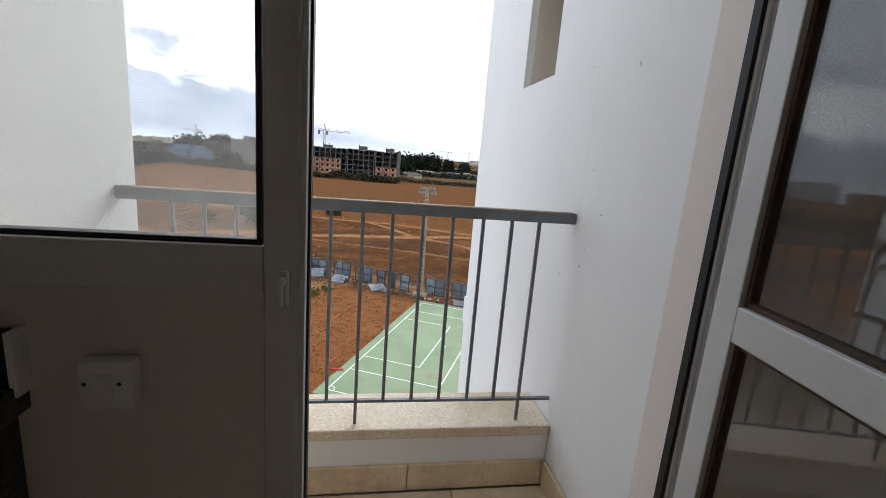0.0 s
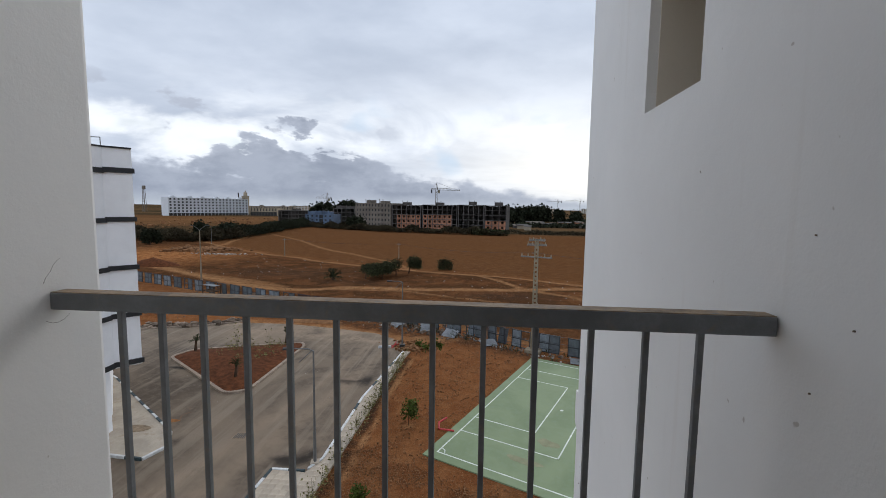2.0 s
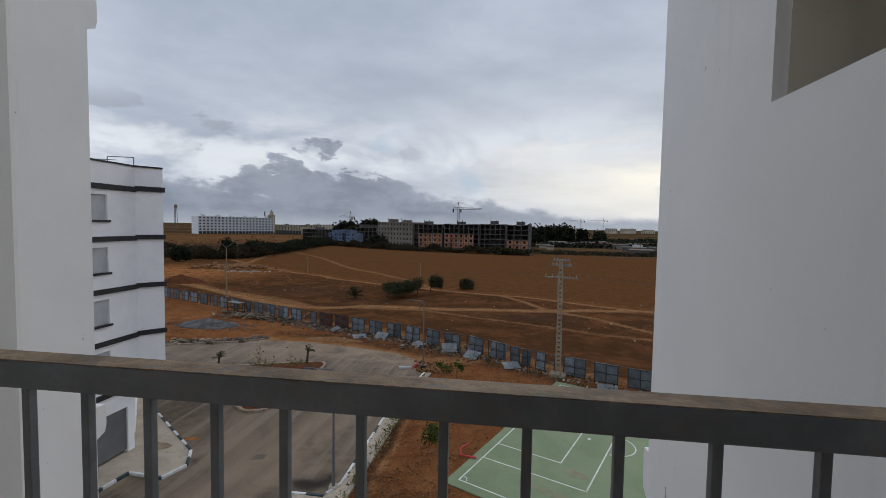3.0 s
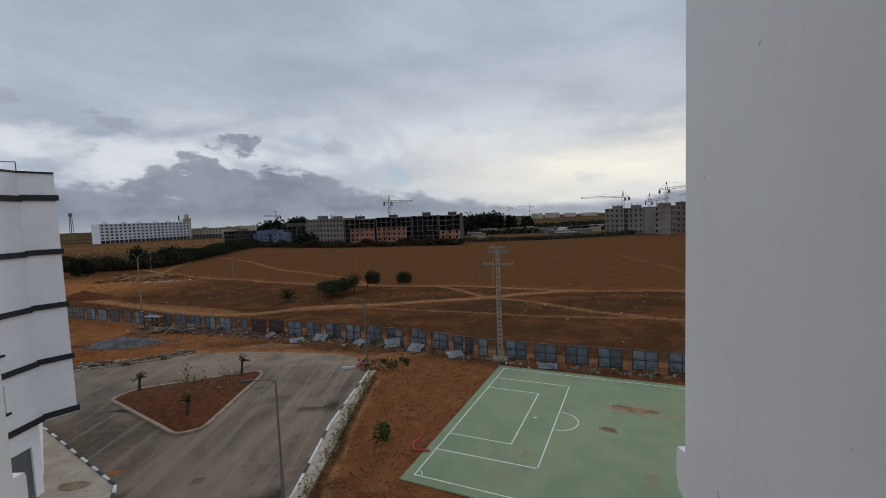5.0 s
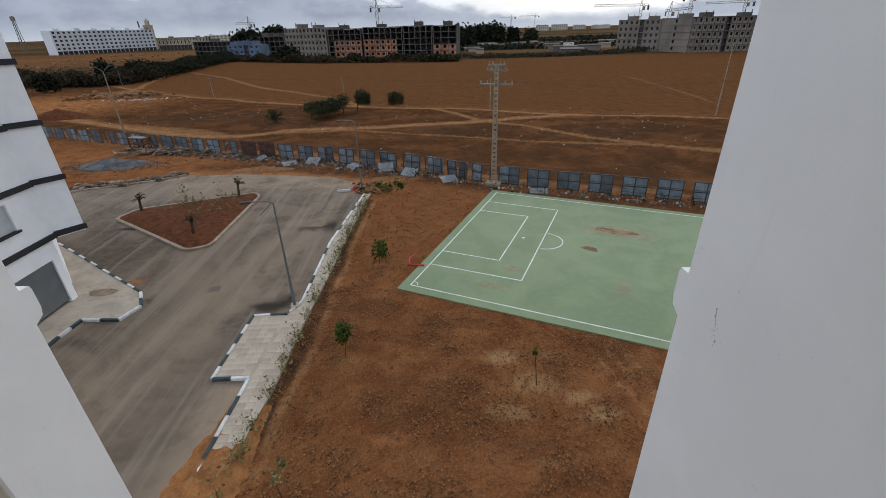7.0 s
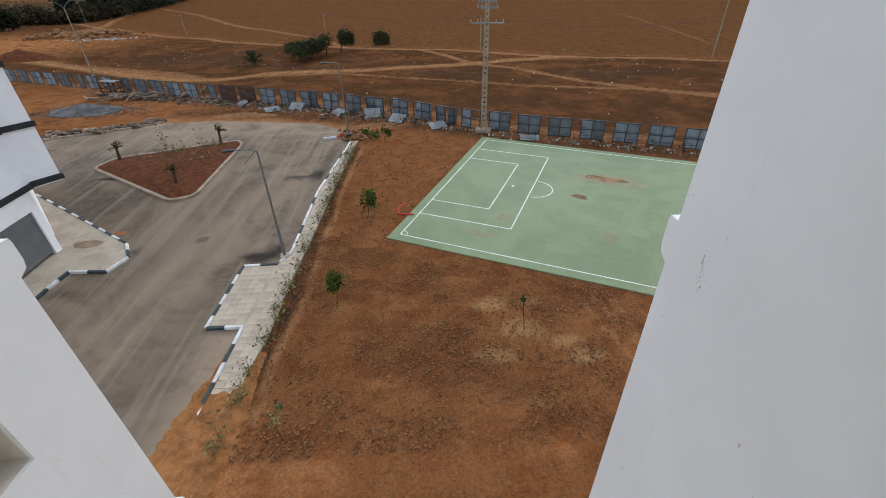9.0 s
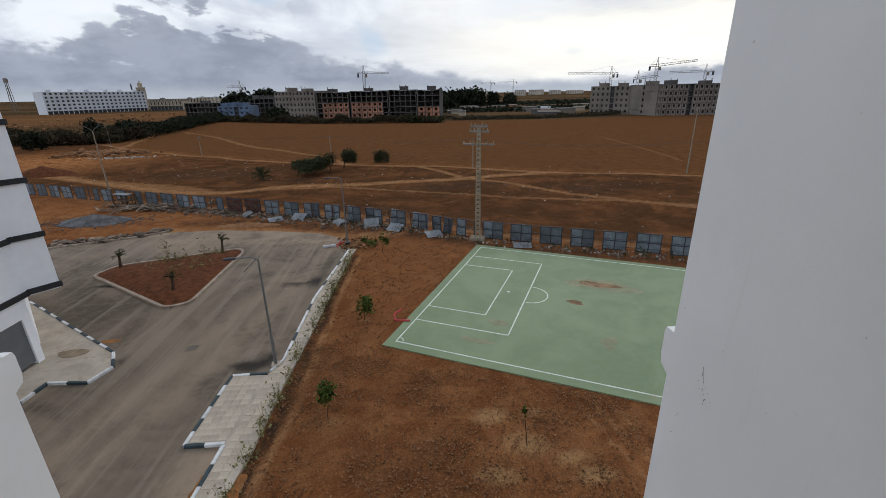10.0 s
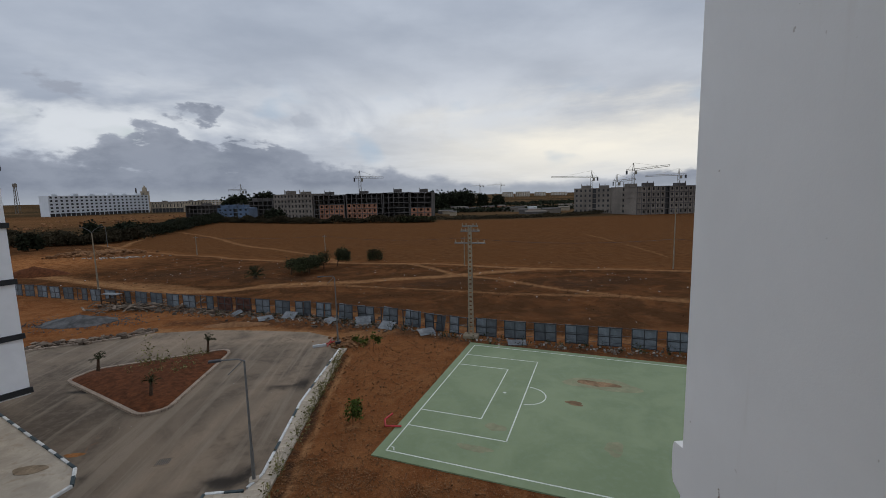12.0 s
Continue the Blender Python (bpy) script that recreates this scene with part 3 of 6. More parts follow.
def solid(name, m, mat, label, category, group="", kind="", bevel=0.0, smooth=False, at=None):
    """A thing of one mesh."""
    ob = part(name, m, mat, None, "", bevel, smooth)
    if at:
        ob.location = at
    return tagged(ob, label, category, group, kind)

# ---- ground ----


def grid_axis(stretches, end0, end1):
    """Coordinates: even in the middle, growing outwards."""
    mid = [float(c) for lo, hi, step in stretches for c in np.arange(lo, hi - 1e-6, step)]
    step = stretches[0][2]
    d, up = step, [mid[-1]]
    while up[-1] < end1:
        d *= 1.13
        up.append(up[-1] + d)
    d, down = step, [mid[0]]
    while down[-1] > end0:
        d *= 1.13
        down.append(down[-1] - d)
    return np.array(down[:0:-1] + mid + up[1:])


def near_line(px, py, line, width):
    """1 on a beaten track, falling to 0 at its edge."""
    best = np.full(px.shape, 1e9)
    for (ax, ay), (bx, by) in zip(line, line[1:]):
        t = np.clip(((px - ax) * (bx - ax) + (py - ay) * (by - ay)) / ((bx - ax) ** 2 + (by - ay) ** 2), 0, 1)
        best = np.minimum(best, np.hypot(px - ax - t * (bx - ax), py - ay - t * (by - ay)))
    return np.clip(1.5 - best / width, 0, 1)


def wobble(px, py, size, seed):
    return np.array([noise.noise(Vector((a / size, b / size, seed))) for a, b in zip(px, py)])


FENCE = [(31.0, 30.6), (21.4, 35.0), (4.7, 42.0), (-2.6, 46.9), (-12.4, 51.4), (-27.2, 57.2), (-61.1, 71.2), (-92.0, 84.0)]


def build_ground():
    xs = grid_axis(((-122, -9.2, 0.8), (-9.2, 11.6, 0.26), (11.6, 92, 0.8)), -4200, 4200)
    ys = grid_axis(((4, 7.2, 0.8), (7.2, 28, 0.26), (28, 206, 0.8)), -300, 4600)
    X, Y = [a.ravel() for a in np.meshgrid(xs, ys)]
    n, w = len(ys), len(xs)
    wob = wobble(X, Y, 14.0, 0.5)
    fine = wobble(X, Y, 3.0, 4.5)
    jx, jy = X + 1.2 * wob + 0.35 * fine, Y + 1.2 * wob - 0.35 * fine
    path = np.zeros(X.shape)
    upper_track = [(-150, 188), (-95.1, 145.8), (-84.6, 135.4), (-53.4, 113.1), (-40.3, 104.5), (-28.8, 99.4), (-12.4, 93.0), (3.7, 87.7), (23.0, 78.2), (37.9, 73.7), (48.7, 69.3), (95, 55)]
    tracks = [(upper_track, 0.8, 0.85),
              ([(-0.1, 88.2), (8.5, 74.0), (13.7, 69.7), (22.1, 59.9), (28.3, 54.4), (35.1, 50.3), (60, 36)], 0.7, 0.75),
              ([(-140, 126), (-67.8, 85.5), (-56.2, 79.7), (-42.5, 71.9), (-35.8, 68.9), (-28.8, 68.7), (-22.5, 71.4), (-8.0, 71.9), (-3.3, 73.1), (6.5, 73.8), (15.0, 76.0), (22.9, 77.6)], 1.2, 0.9),
              ([(-28, 69.5), (-12.2, 69.7), (1.2, 63.7), (13.2, 59.0), (24.7, 55.6), (35.6, 51.2)], 0.6, 0.6),
              ([(-105.6, 205.0), (-73.7, 169.6), (-49.1, 134.3), (-37.0, 123.1), (-26.3, 111.2), (-16, 96)], 0.9, 0.6),
              ([(-102.3, 198.4), (-103.4, 182.4), (-88.4, 141.7)], 1.0, 0.7), ([(58, 140), (56.8, 111.7), (53.5, 85.8)], 0.6, 0.4),
              ([(-80, 86), (-44, 63.8), (-20, 56.8), (-8, 52.0), (6, 44), (22, 36.9)], 1.0, 0.5),
              ([(-95, 100), (-60, 82), (-34, 70)], 1.6, 0.6)]
    for line, width, strength in tracks:
        path = np.maximum(path, strength * near_line(jx, jy, line, width * (1 + 0.3 * fine)))
    pale = np.zeros(X.shape)
    # pale dry patches round a thin sapling, wheel ruts and the beaten strip beside the pavement
    for cx, cy, rx, ry, a in ((2.7, 15.8, 0.85, 0.55, 0.9), (3.9, 14.1, 1.0, 0.6, 0.8), (2.4, 12.6, 0.85, 0.42, 0.95), (5.5, 13.3, 0.9, 0.4, 0.8), (6.2, 12.3, 0.8, 0.45, 1.0), (4.7, 16.0, 0.6, 0.35, 0.7), (-4.9, 16.3, 0.6, 0.4, 0.5), (-4.2, 25.6, 0.6, 0.5, 0.4), (3.4, 10.4, 0.6, 0.25, 0.5)):
        pale = np.maximum(pale, a * np.clip(1.5 - np.hypot((X + 0.3 * fine - cx) / rx, (Y - 0.3 * fine - cy) / ry), 0, 1))
    path = np.maximum(path, 0.75 * near_line(jx, jy, [(-28, 48.4), (-16, 47.4), (-8, 43.6), (-3, 44)], 1.0))
    path = np.maximum(path, 0.7 * near_line(X + 0.2 * fine, Y, [(-7.0, 9), (-7.0, 12.8), (-6.65, 16.5), (-6.55, 20.4), (-6.25, 29.7), (-5.8, 38)], 0.20))
    for rut in ([(7.0, 16.2), (8.2, 11.0)], [(7.7, 16.4), (8.7, 11.4)], [(8.6, 15.8), (9.0, 11.8)]):
        path = np.maximum(path, 0.5 * near_line(X + 0.15 * fine, Y, rut, 0.17))
    dug = near_line(X + 0.3 * fine, Y, [(-7.55, 11), (-7.25, 14.9), (-7.1, 19.8), (-6.95, 24.6), (-6.6, 31), (-6.3, 38)], 0.30)
    dug = np.maximum(dug, 0.8 * near_line(jx, jy, [(-27, 51.5), (-18, 50.5), (-11, 47.5), (-5, 44.4)], 1.1))
    dug = np.maximum(dug, 0.75 * near_line(jx, jy, [(30, 29), (20.5, 33.6), (5, 40.4), (-4.5, 45)], 0.8))
    for cx, cy, rx, ry, a in ((0.7, 11.7, 1.6, 0.7, 0.3), (3.0, 11.2, 1.5, 0.6, 0.3), (4.6, 9.6, 1.8, 0.7, 0.25), (-1.0, 14.0, 2.6, 1.2, 0.2), (-40, 85, 12, 6, 0.7), (-22, 77, 8, 3, 0.5), (5, 68, 9, 3, 0.7), (27, 64, 9, 4, 0.7)):
        dug = np.maximum(dug, a * np.clip(1.4 - np.hypot((jx - cx) / rx, (jy - cy) / ry), 0, 1))
    side = np.interp(X, [p[0] for p in FENCE[::-1]], [p[1] for p in FENCE[::-1]])
    upper = np.interp(X, [p[0] for p in upper_track], [p[1] for p in upper_track])
    field = 0.25 * np.clip((Y - side) / 3, 0, 1) + 0.75 * np.clip((Y + 2 * wob - upper) / 5, 0, 1)
    ochre = np.clip(1.5 - np.hypot((jx + 8.0) / 1.9, (jy - 8.6) / 2.6), 0, 1)
    ochre = np.maximum(ochre, 0.9 * np.clip(1.4 - np.hypot((jx + 92) / 26, (jy - 108) / 20), 0, 1))
    ochre = np.maximum(ochre, 0.3 * np.clip(1.3 - np.hypot((jx + 42) / 18, (jy - 55) / 7), 0, 1))
    ochre = np.maximum(ochre, 0.5 * np.clip(1.6 - np.abs(Y - 370) / 110 + 0.5 * wob, 0, 1) * np.clip((-X - 100) / 40, 0, 1))
    for cx, cy, rx, ry, a in ((-2.1, 11.8, 0.9, 0.4, 0.5), (3.9, 8.7, 1.0, 0.6, 0.6), (2.6, 10.2, 0.6, 0.3, 0.4), (-4.6, 8.0, 1.3, 0.8, 0.8), (0.4, 17.5, 1.1, 0.5, 0.2)):
        ochre = np.maximum(ochre, a * np.clip(1.4 - np.hypot((jx - cx) / rx, (jy - cy) / ry), 0, 1))
    far = np.clip((Y - np.interp(X, [-400, -140, -112, 13, 65, 146, 400], [160, 190, 288, 231, 217, 240, 260])) / 12, 0, 1)
    Z = GROUND + 0.05 * wob * np.clip((Y - 46) / 20, 0, 1)
    Z = np.where((X > -60) & (X < 30) & (Y < 46), GROUND + 0.02 * fine, Z)
    me = bpy.data.meshes.new("ground")
    i = np.arange((n - 1) * w).reshape(n - 1, w)[:, :-1].ravel()
    me.from_pydata(np.stack([X, Y, Z], 1).tolist(), [], np.stack([i, i + 1, i + w + 1, i + w], 1).tolist())
    for key, val in (("path", path), ("field", field), ("ochre", ochre), ("far", far), ("dug", dug), ("pale", pale)):
        me.attributes.new(key, "FLOAT", "POINT").data.foreach_set("value", val.astype(np.float32))
    me.polygons.foreach_set("use_smooth", [True] * len(me.polygons))
    me.materials.append(EARTH)
    tagged(new("ground", me), "dry reddish-brown earth and stubble field with beaten tracks", "ground", kind="structure")


build_ground()


def fill_sheet(name, poly, z, step, mat, mask, label):
    """A flat sheet cut to a polygon, with a mask on its points."""
    bm = bmesh.new()
    face = bm.faces.new([bm.verts.new((x, y, z)) for x, y in poly])
    xs, ys = [p[0] for p in poly], [p[1] for p in poly]
    for axis, lo, hi in ((0, min(xs), max(xs)), (1, min(ys), max(ys))):
        for c in np.arange(lo + step, hi, step):
            co, no = [0, 0, 0], [0, 0, 0]
            co[axis], no[axis] = c, 1
            bmesh.ops.bisect_plane(bm, geom=bm.verts[:] + bm.edges[:] + bm.faces[:], plane_co=co, plane_no=no)
    me = bpy.data.meshes.new(name)
    bm.to_mesh(me)
    bm.free()
    vals = [mask(v.co.x, v.co.y) for v in me.vertices]
    me.attributes.new("dust", "FLOAT", "POINT").data.foreach_set("value", vals)
    me.attributes.new("stain_shadow", "FLOAT", "POINT").data.foreach_set("value", [road_stain_shadow(v.co.x, v.co.y) for v in me.vertices])
    me.materials.append(mat)
    return tagged(new(name, me), label, "road", kind="structure")


def road_stain_shadow(x, y):
    best = 0.0
    # the entry at (-24.9, 33.1) paints the shadow along the island's kerb
    for cx, cy, a, b in ((-10.0, 20.95, 1.1, 0.55), (-9.2, 21.6, 0.45, 0.9), (-10.2, 31.8, 1.5, 0.35), (-8.75, 32.2, 0.4, 1.3), (-24.9, 33.1, 1.6, 0.35), (-17.6, 22.2, 0.45, 0.3), (-20.9, 18.9, 0.5, 1.3)):
        w = 0.35 * noise.noise(Vector((x * 1.3, y * 1.3, cx)))
        best = max(best, min(1.0, max(0.0, 1.35 - math.hypot((x - cx) / a, (y - cy) / b) + w)))
    return best


def road_dust(x, y):
    w = noise.noise(Vector((x / 5, y / 5, 0.3))) + 0.5 * noise.noise(Vector((x / 1.6, y / 1.6, 2.3)))
    far_end = min(1, max(0, (y + 0.25 * x - 34.0 + 3.5 * w) / 6)) * (0.55 + 0.75 * noise.noise(Vector((x / 2.3, y / 1.4, 6.1))))
    near_walk = min(1, max(0, (x + 11.4 + 1.2 * w) / 1.8)) * 0.9 if y < 15 else 0
    lane = 0.0
    for off in (-0.95, 0.95):
        mid = float(np.interp(y, [4, 12, 22, 32, 40], [-17.5, -15.6, -13.0, -10.9, -9.9])) + off
        lane = max(lane, min(1.0, max(0.0, 1.35 - abs(x - mid) / 0.75 + 0.5 * w)))
    return max(far_end * 0.9, near_walk, 0.25 * max(0, w), 0.42 * lane)


ROAD = [(-9.1, 2.0), (-9.2, 10.0), (-8.95, 15.1), (-8.65, 19.9), (-8.15, 21), (-8.1, 29), (-7.0, 39.4), (-7.4, 42.5), (-11, 45.2), (-16, 46.5), (-22, 47.6), (-28.4, 47.4),
        (-31, 45.6), (-37.4, 43.1), (-48, 40.2), (-62, 37.5), (-62, 20), (-34, 14), (-26, 2)]
fill_sheet("road", ROAD, GROUND + 0.035, 0.5, ASPHALT, road_dust, "worn grey asphalt road with dusty tyre tracks")

# pavements
walk_poly = [(-9.85, 4.0), (-9.4, 8.2), (-9.15, 9.8), (-8.95, 15.1), (-8.65, 19.9), (-8.15, 21), (-8.1, 29), (-7.0, 39.4), (-6.35, 39.4), (-6.6, 37.7), (-7.0, 29.8), (-7.3, 22.8), (-7.55, 18.8), (-7.65, 14.5), (-7.9, 12.1), (-8.2, 4.0)]
pavement = solid("pavement", M().prism(walk_poly, GROUND - 0.1, GROUND + 0.14), PAVE, "sandy concrete-tiled pavement beside the road", "pavement", kind="structure")
pad = solid("pavement_pad", M().prism([(-10.6, 15.2), (-8.95, 15.15), (-8.66, 19.85), (-10.45, 19.9)], GROUND - 0.1, GROUND + 0.145), PAVE, "pale tiled pavement widening into the road", "pavement", kind="structure")
nb_walk_poly = [(-21.9, 4.0), (-20.0, 4.0), (-20.2, 18.6), (-20.1, 20.2), (-17.9, 20.05), (-17.55, 21.4), (-18.4, 22.85), (-21.9, 25.3), (-28.3, 29.9), (-40, 37.0), (-44, 34), (-30, 22)]
nb_pavement = solid("pavement_corner", M().prism(nb_walk_poly, GROUND - 0.1, GROUND + 0.14), PAVE, "pale concrete pavement round the neighbouring house", "pavement", kind="structure")
sand_patch = M().prism([(-20.75 + 0.85 * math.cos(a) * (1 + 0.12 * math.sin(3 * a)), 23.0 + 0.42 * math.sin(a)) for a in np.arange(0, 6.28, 0.4)], GROUND + 0.138, GROUND + 0.160)
solid("sand_patch", sand_patch, SANDY, "patch of brown sand spilled on the pavement", "sand", kind="stuff")


def kerb(name, line, colors, label, length=1.0, w=0.16, h=0.19):
    """Kerbstones along a line, each a stone of its own."""
    base = thing(name, (0, 0, 0), label, "kerb", kind="structure")
    cache = {}
    carry, k = 0.0, 0
    for (ax, ay), (bx, by) in zip(line, line[1:]):
        d = math.hypot(bx - ax, by - ay)
        count = max(1, round(d / length))
        step = d / count
        key = round(step, 3)
        for i in range(count):
            mat = colors[k % len(colors)]
            k += 1
            if (key, mat.name) not in cache:
                cache[key, mat.name] = M().box(0.006, step - 0.006, -w / 2, w / 2, -0.08, h).mesh("kerbstone", mat, 0.018, segments=1)
            ob = new("kerbstone", cache[key, mat.name])
            ob.parent = base
            t = (i * step) / d
            ob.matrix_basis = pose(ax + (bx - ax) * t, ay + (by - ay) * t, GROUND, 0, 0, math.degrees(math.atan2(by - ay, bx - ax)))
    return base


WD = (KERB_WHITE, KERB_DARK)
kerb("kerb_walk", [(-9.85, 4.0), (-9.4, 8.2), (-9.15, 9.8), (-8.97, 15.0)], WD, "white and dark green painted kerbstones")
kerb("kerb_pad", [(-8.95, 15.1), (-10.65, 15.1), (-10.5, 19.95), (-8.7, 20.0)], WD, "white and dark green painted kerbstones round a pad", 0.85)
kerb("kerb_far_walk", [(-8.6, 20.2), (-8.18, 21.2), (-8.12, 29), (-7.02, 39.4)], (KERB_WHITE, KERB_WHITE, KERB_WHITE, KERB_DARK), "white painted kerbstones along the road")
kerb("kerb_corner", [(-20.2, 16.5), (-20.2, 18.7), (-20.05, 20.2), (-17.95, 20.05), (-17.5, 21.4), (-18.4, 22.9), (-21.9, 25.4), (-28.3, 30.0), (-36, 34.8)], WD, "white and dark green kerbstones round the corner pavement", 0.95)
kerb("kerb_far_road", [(-28.0, 47.9), (-28.6, 47.3), (-31, 45.7), (-37.4, 43.2), (-48, 40.3)], (KERB_STONE,), "dusty stone kerb at the far road edge")


def rounded(poly, r, n=5):
    out = []
    for i, p in enumerate(poly):
        a, b, c = Vector(poly[i - 1]), Vector(p), Vector(poly[(i + 1) % len(poly)])
        u, v = (a - b).normalized(), (c - b).normalized()
        for k in range(n + 1):
            t = k / n
            q = (b + u * r) * (1 - t) ** 2 + b * 2 * t * (1 - t) + (b + v * r) * t ** 2
            out.append((q.x, q.y))
    return out


ISLE = rounded([(-27.7, 35.2), (-18.4, 28.5), (-17.0, 29.2), (-17.0, 39.8), (-17.7, 40.8), (-27.0, 37.3)], 0.58)


def island_soil():
    c = np.mean(np.array(ISLE), 0)
    m = M()
    rings = [(1.0, 0.12), (0.85, 0.26), (0.6, 0.34), (0.3, 0.40)]
    n = len(ISLE)
    vs = [(c[0] + (x - c[0]) * s, c[1] + (y - c[1]) * s, GROUND + h + (0.05 * noise.noise(Vector((x, y, s * 9))) if s < 1 else 0)) for s, h in rings for x, y in ISLE]
    vs.append((c[0], c[1], GROUND + 0.42))
    fs = [(r * n + i, r * n + (i + 1) % n, (r + 1) * n + (i + 1) % n, (r + 1) * n + i) for r in range(3) for i in range(n)]
    fs += [(3 * n + i, 3 * n + (i + 1) % n, 4 * n) for i in range(n)]
    return solid("island_soil", m.add(vs, fs), REDSOIL, "mound of red earth inside a traffic island", "soil", kind="stuff", smooth=True)


island_soil()
kerb("kerb_island", ISLE + ISLE[:1], (KERB_STONE,), "pale stone kerb round a traffic island", 0.5, 0.26, 0.2)


def spilled_clay():
    """Orange earth washed over the near end of the pavement, with a ragged rim."""
    xs, ys = np.arange(-11.2, -6.9, 0.1), np.arange(4.0, 13.6, 0.1)
    vs = []
    for y in ys:
        for x in xs:
            w = noise.noise(Vector((x * 1.1, y * 0.8, 3.1))) + 0.6 * noise.noise(Vector((x * 3.1, y * 3.1, 8.1)))
            cover = (12.5 - y) / 2.2 - 0.9 * max(0.0, -9.6 - x) + 0.8 * w
            k = x - float(np.interp(y, [4, 8.2, 9.8, 15], [-9.85, -9.4, -9.15, -8.97]))
            base = float(np.interp(k, [-1.4, -0.3, -0.12, 0.15, 1.2, 1.9], [0.0, 0.03, 0.170, 0.153, 0.150, -0.06]))
            vs.append((x, y, GROUND + base + 0.05 * min(1.0, max(-1.0, cover - 0.5))))
    w = len(xs)
    fs = [(j * w + i, j * w + i + 1, (j + 1) * w + i + 1, (j + 1) * w + i) for j in range(len(ys) - 1) for i in range(w - 1)]
    solid("spilled_clay", M().add(vs, fs), CLAY, "orange clay washed over the pavement's tiles", "clay", kind="stuff", smooth=True)


spilled_clay()
clay_spot = M().prism([(-19.5 + 0.55 * math.cos(a) * (1 + 0.2 * math.sin(3 * a)), 24.35 + 0.22 * math.sin(a)) for a in np.arange(0, 6.28, 0.4)], GROUND + 0.03, GROUND + 0.041)
solid("sand_patch", clay_spot, CLAY, "small patch of orange sand on the asphalt", "sand", kind="stuff")

# ---- sports court ----
CO, CU, CV = Vector((-2.78, 22.35)), Vector((0.9015, -0.4328)).normalized(), Vector((0.424, 0.9057)).normalized()
CT = GROUND + 0.075


def court_xy(u, v):
    p = CO + CU * u + CV * v
    return (p.x, p.y)


court = thing("sports_court", (0, 0, 0), "pale green painted football court with white lines", "sports court", kind="structure")
part("slab", M().prism([court_xy(0, 0), court_xy(37, 0), court_xy(37, 18.95), court_xy(0, 18.95)], GROUND - 0.1, CT), COURT, court)


def court_line(pts, w=0.085):
    m = M()
    for (a, b), (c, d) in zip(pts, pts[1:]):
        p, q = Vector(court_xy(a, b)), Vector(court_xy(c, d))
        e = (q - p).normalized()
        s = Vector((-e.y, e.x)) * w / 2
        over = w / 2 if len(pts) < 6 else 0.0
        p, q = p - e * over, q + e * over
        m.prism([p + s, p - s, q - s, q + s], CT - 0.002, CT + 0.004)
    part("line", m, LINE, court, "white painted line")


court_line([(0.6, 0.65), (36.4, 0.65)])
court_line([(36.4, 18.3), (0.6, 18.3)])
court_line([(0.6, 0.75), (0.6, 18.2)])
court_line([(0.7, 3.5), (6.75, 3.6), (6.75, 15.9), (0.7, 15.85)])
court_line([(0.7, 5.55), (4.72, 5.6), (4.72, 13.7), (0.7, 13.6)])
court_line([(6.85 + 1.35 * math.sin(a), 9.65 + 1.35 * math.cos(a)) for a in np.linspace(0.05, math.pi - 0.05, 14)])
court_line([(0.7, 1.1), (0.9, 1.0), (1.0, 0.8)], 0.06)
part("line", M().prism([court_xy(5.35 + 0.12 * math.cos(a), 9.6 + 0.12 * math.sin(a)) for a in np.arange(0, 6.2, 0.6)], CT - 0.002, CT + 0.004), LINE, court, "white spot")


def puddle(u, v, ru, rv, seed, mat, name, label):
    r = random.Random(seed)
    k = [r.uniform(0, 6.28) for _ in range(3)]
    pts = []
    for i in range(28):
        a = i * 2 * math.pi / 28
        q = 1 + 0.16 * math.sin(2 * a + k[0]) + 0.10 * math.sin(3 * a + k[1]) + 0.07 * math.sin(5 * a + k[2])
        pts.append(court_xy(u + ru * q * math.cos(a), v + rv * q * math.sin(a)))
    part(name, M().prism(pts, CT - 0.002, CT + 0.007 if name == "mud_stain" else CT + 0.003), mat, court, label)


SILT = material("dried_silt", (0.265, 0.262, 0.160), 0.9, vary=0.12, grain=6, big=1.2, tint=(0.20, 0.255, 0.145), spot=0.8)
MUD = material("brown_mud", (0.26, 0.165, 0.092), 0.85, vary=0.3, grain=6, big=1.4)
puddle(11.8, 13.05, 2.3, 1.15, 3, SILT, "silt_stain", "ring of dried silt")
puddle(11.5, 13.1, 1.35, 0.5, 4, MUD, "mud_stain", "dried brown mud")
puddle(10.1, 9.5, 0.6, 0.3, 5, MUD, "mud_stain", "dried brown mud")
puddle(12.5, 4.8, 0.55, 0.65, 6, SILT, "silt_stain", "patch of dried silt")
puddle(5.8, 4.9, 0.6, 0.45, 7, SILT, "silt_stain", "patch of dried silt")
puddle(5.2, 2.4, 0.9, 0.35, 8, SILT, "silt_stain", "patch of dried silt")

# low red goal frame lying at the court's edge
goal = thing("goal_frame", (-2.12, 25.15, CT), "small red tubular goal frame lying by the court", "goal")
part("tube", M().tube((0, 0, 0.06), (0.97, -0.15, 0.06), 0.06), RED, goal)
part("tube", M().tube((0, 0, 0.06), (-0.06, 0.5, 0.22), 0.06).tube((-0.06, 0.5, 0.22), (0.40, 1.1, 0.26), 0.06), RED, goal)

# ---- own building ----
TOP, STOREY = 4.6, 3.05


def skew(m):
    """The right-hand wing splays outwards a little."""
    m.v = [(x + max(0.0, y) * 0.0110, y, z) for x, y, z in m.v]
    return m


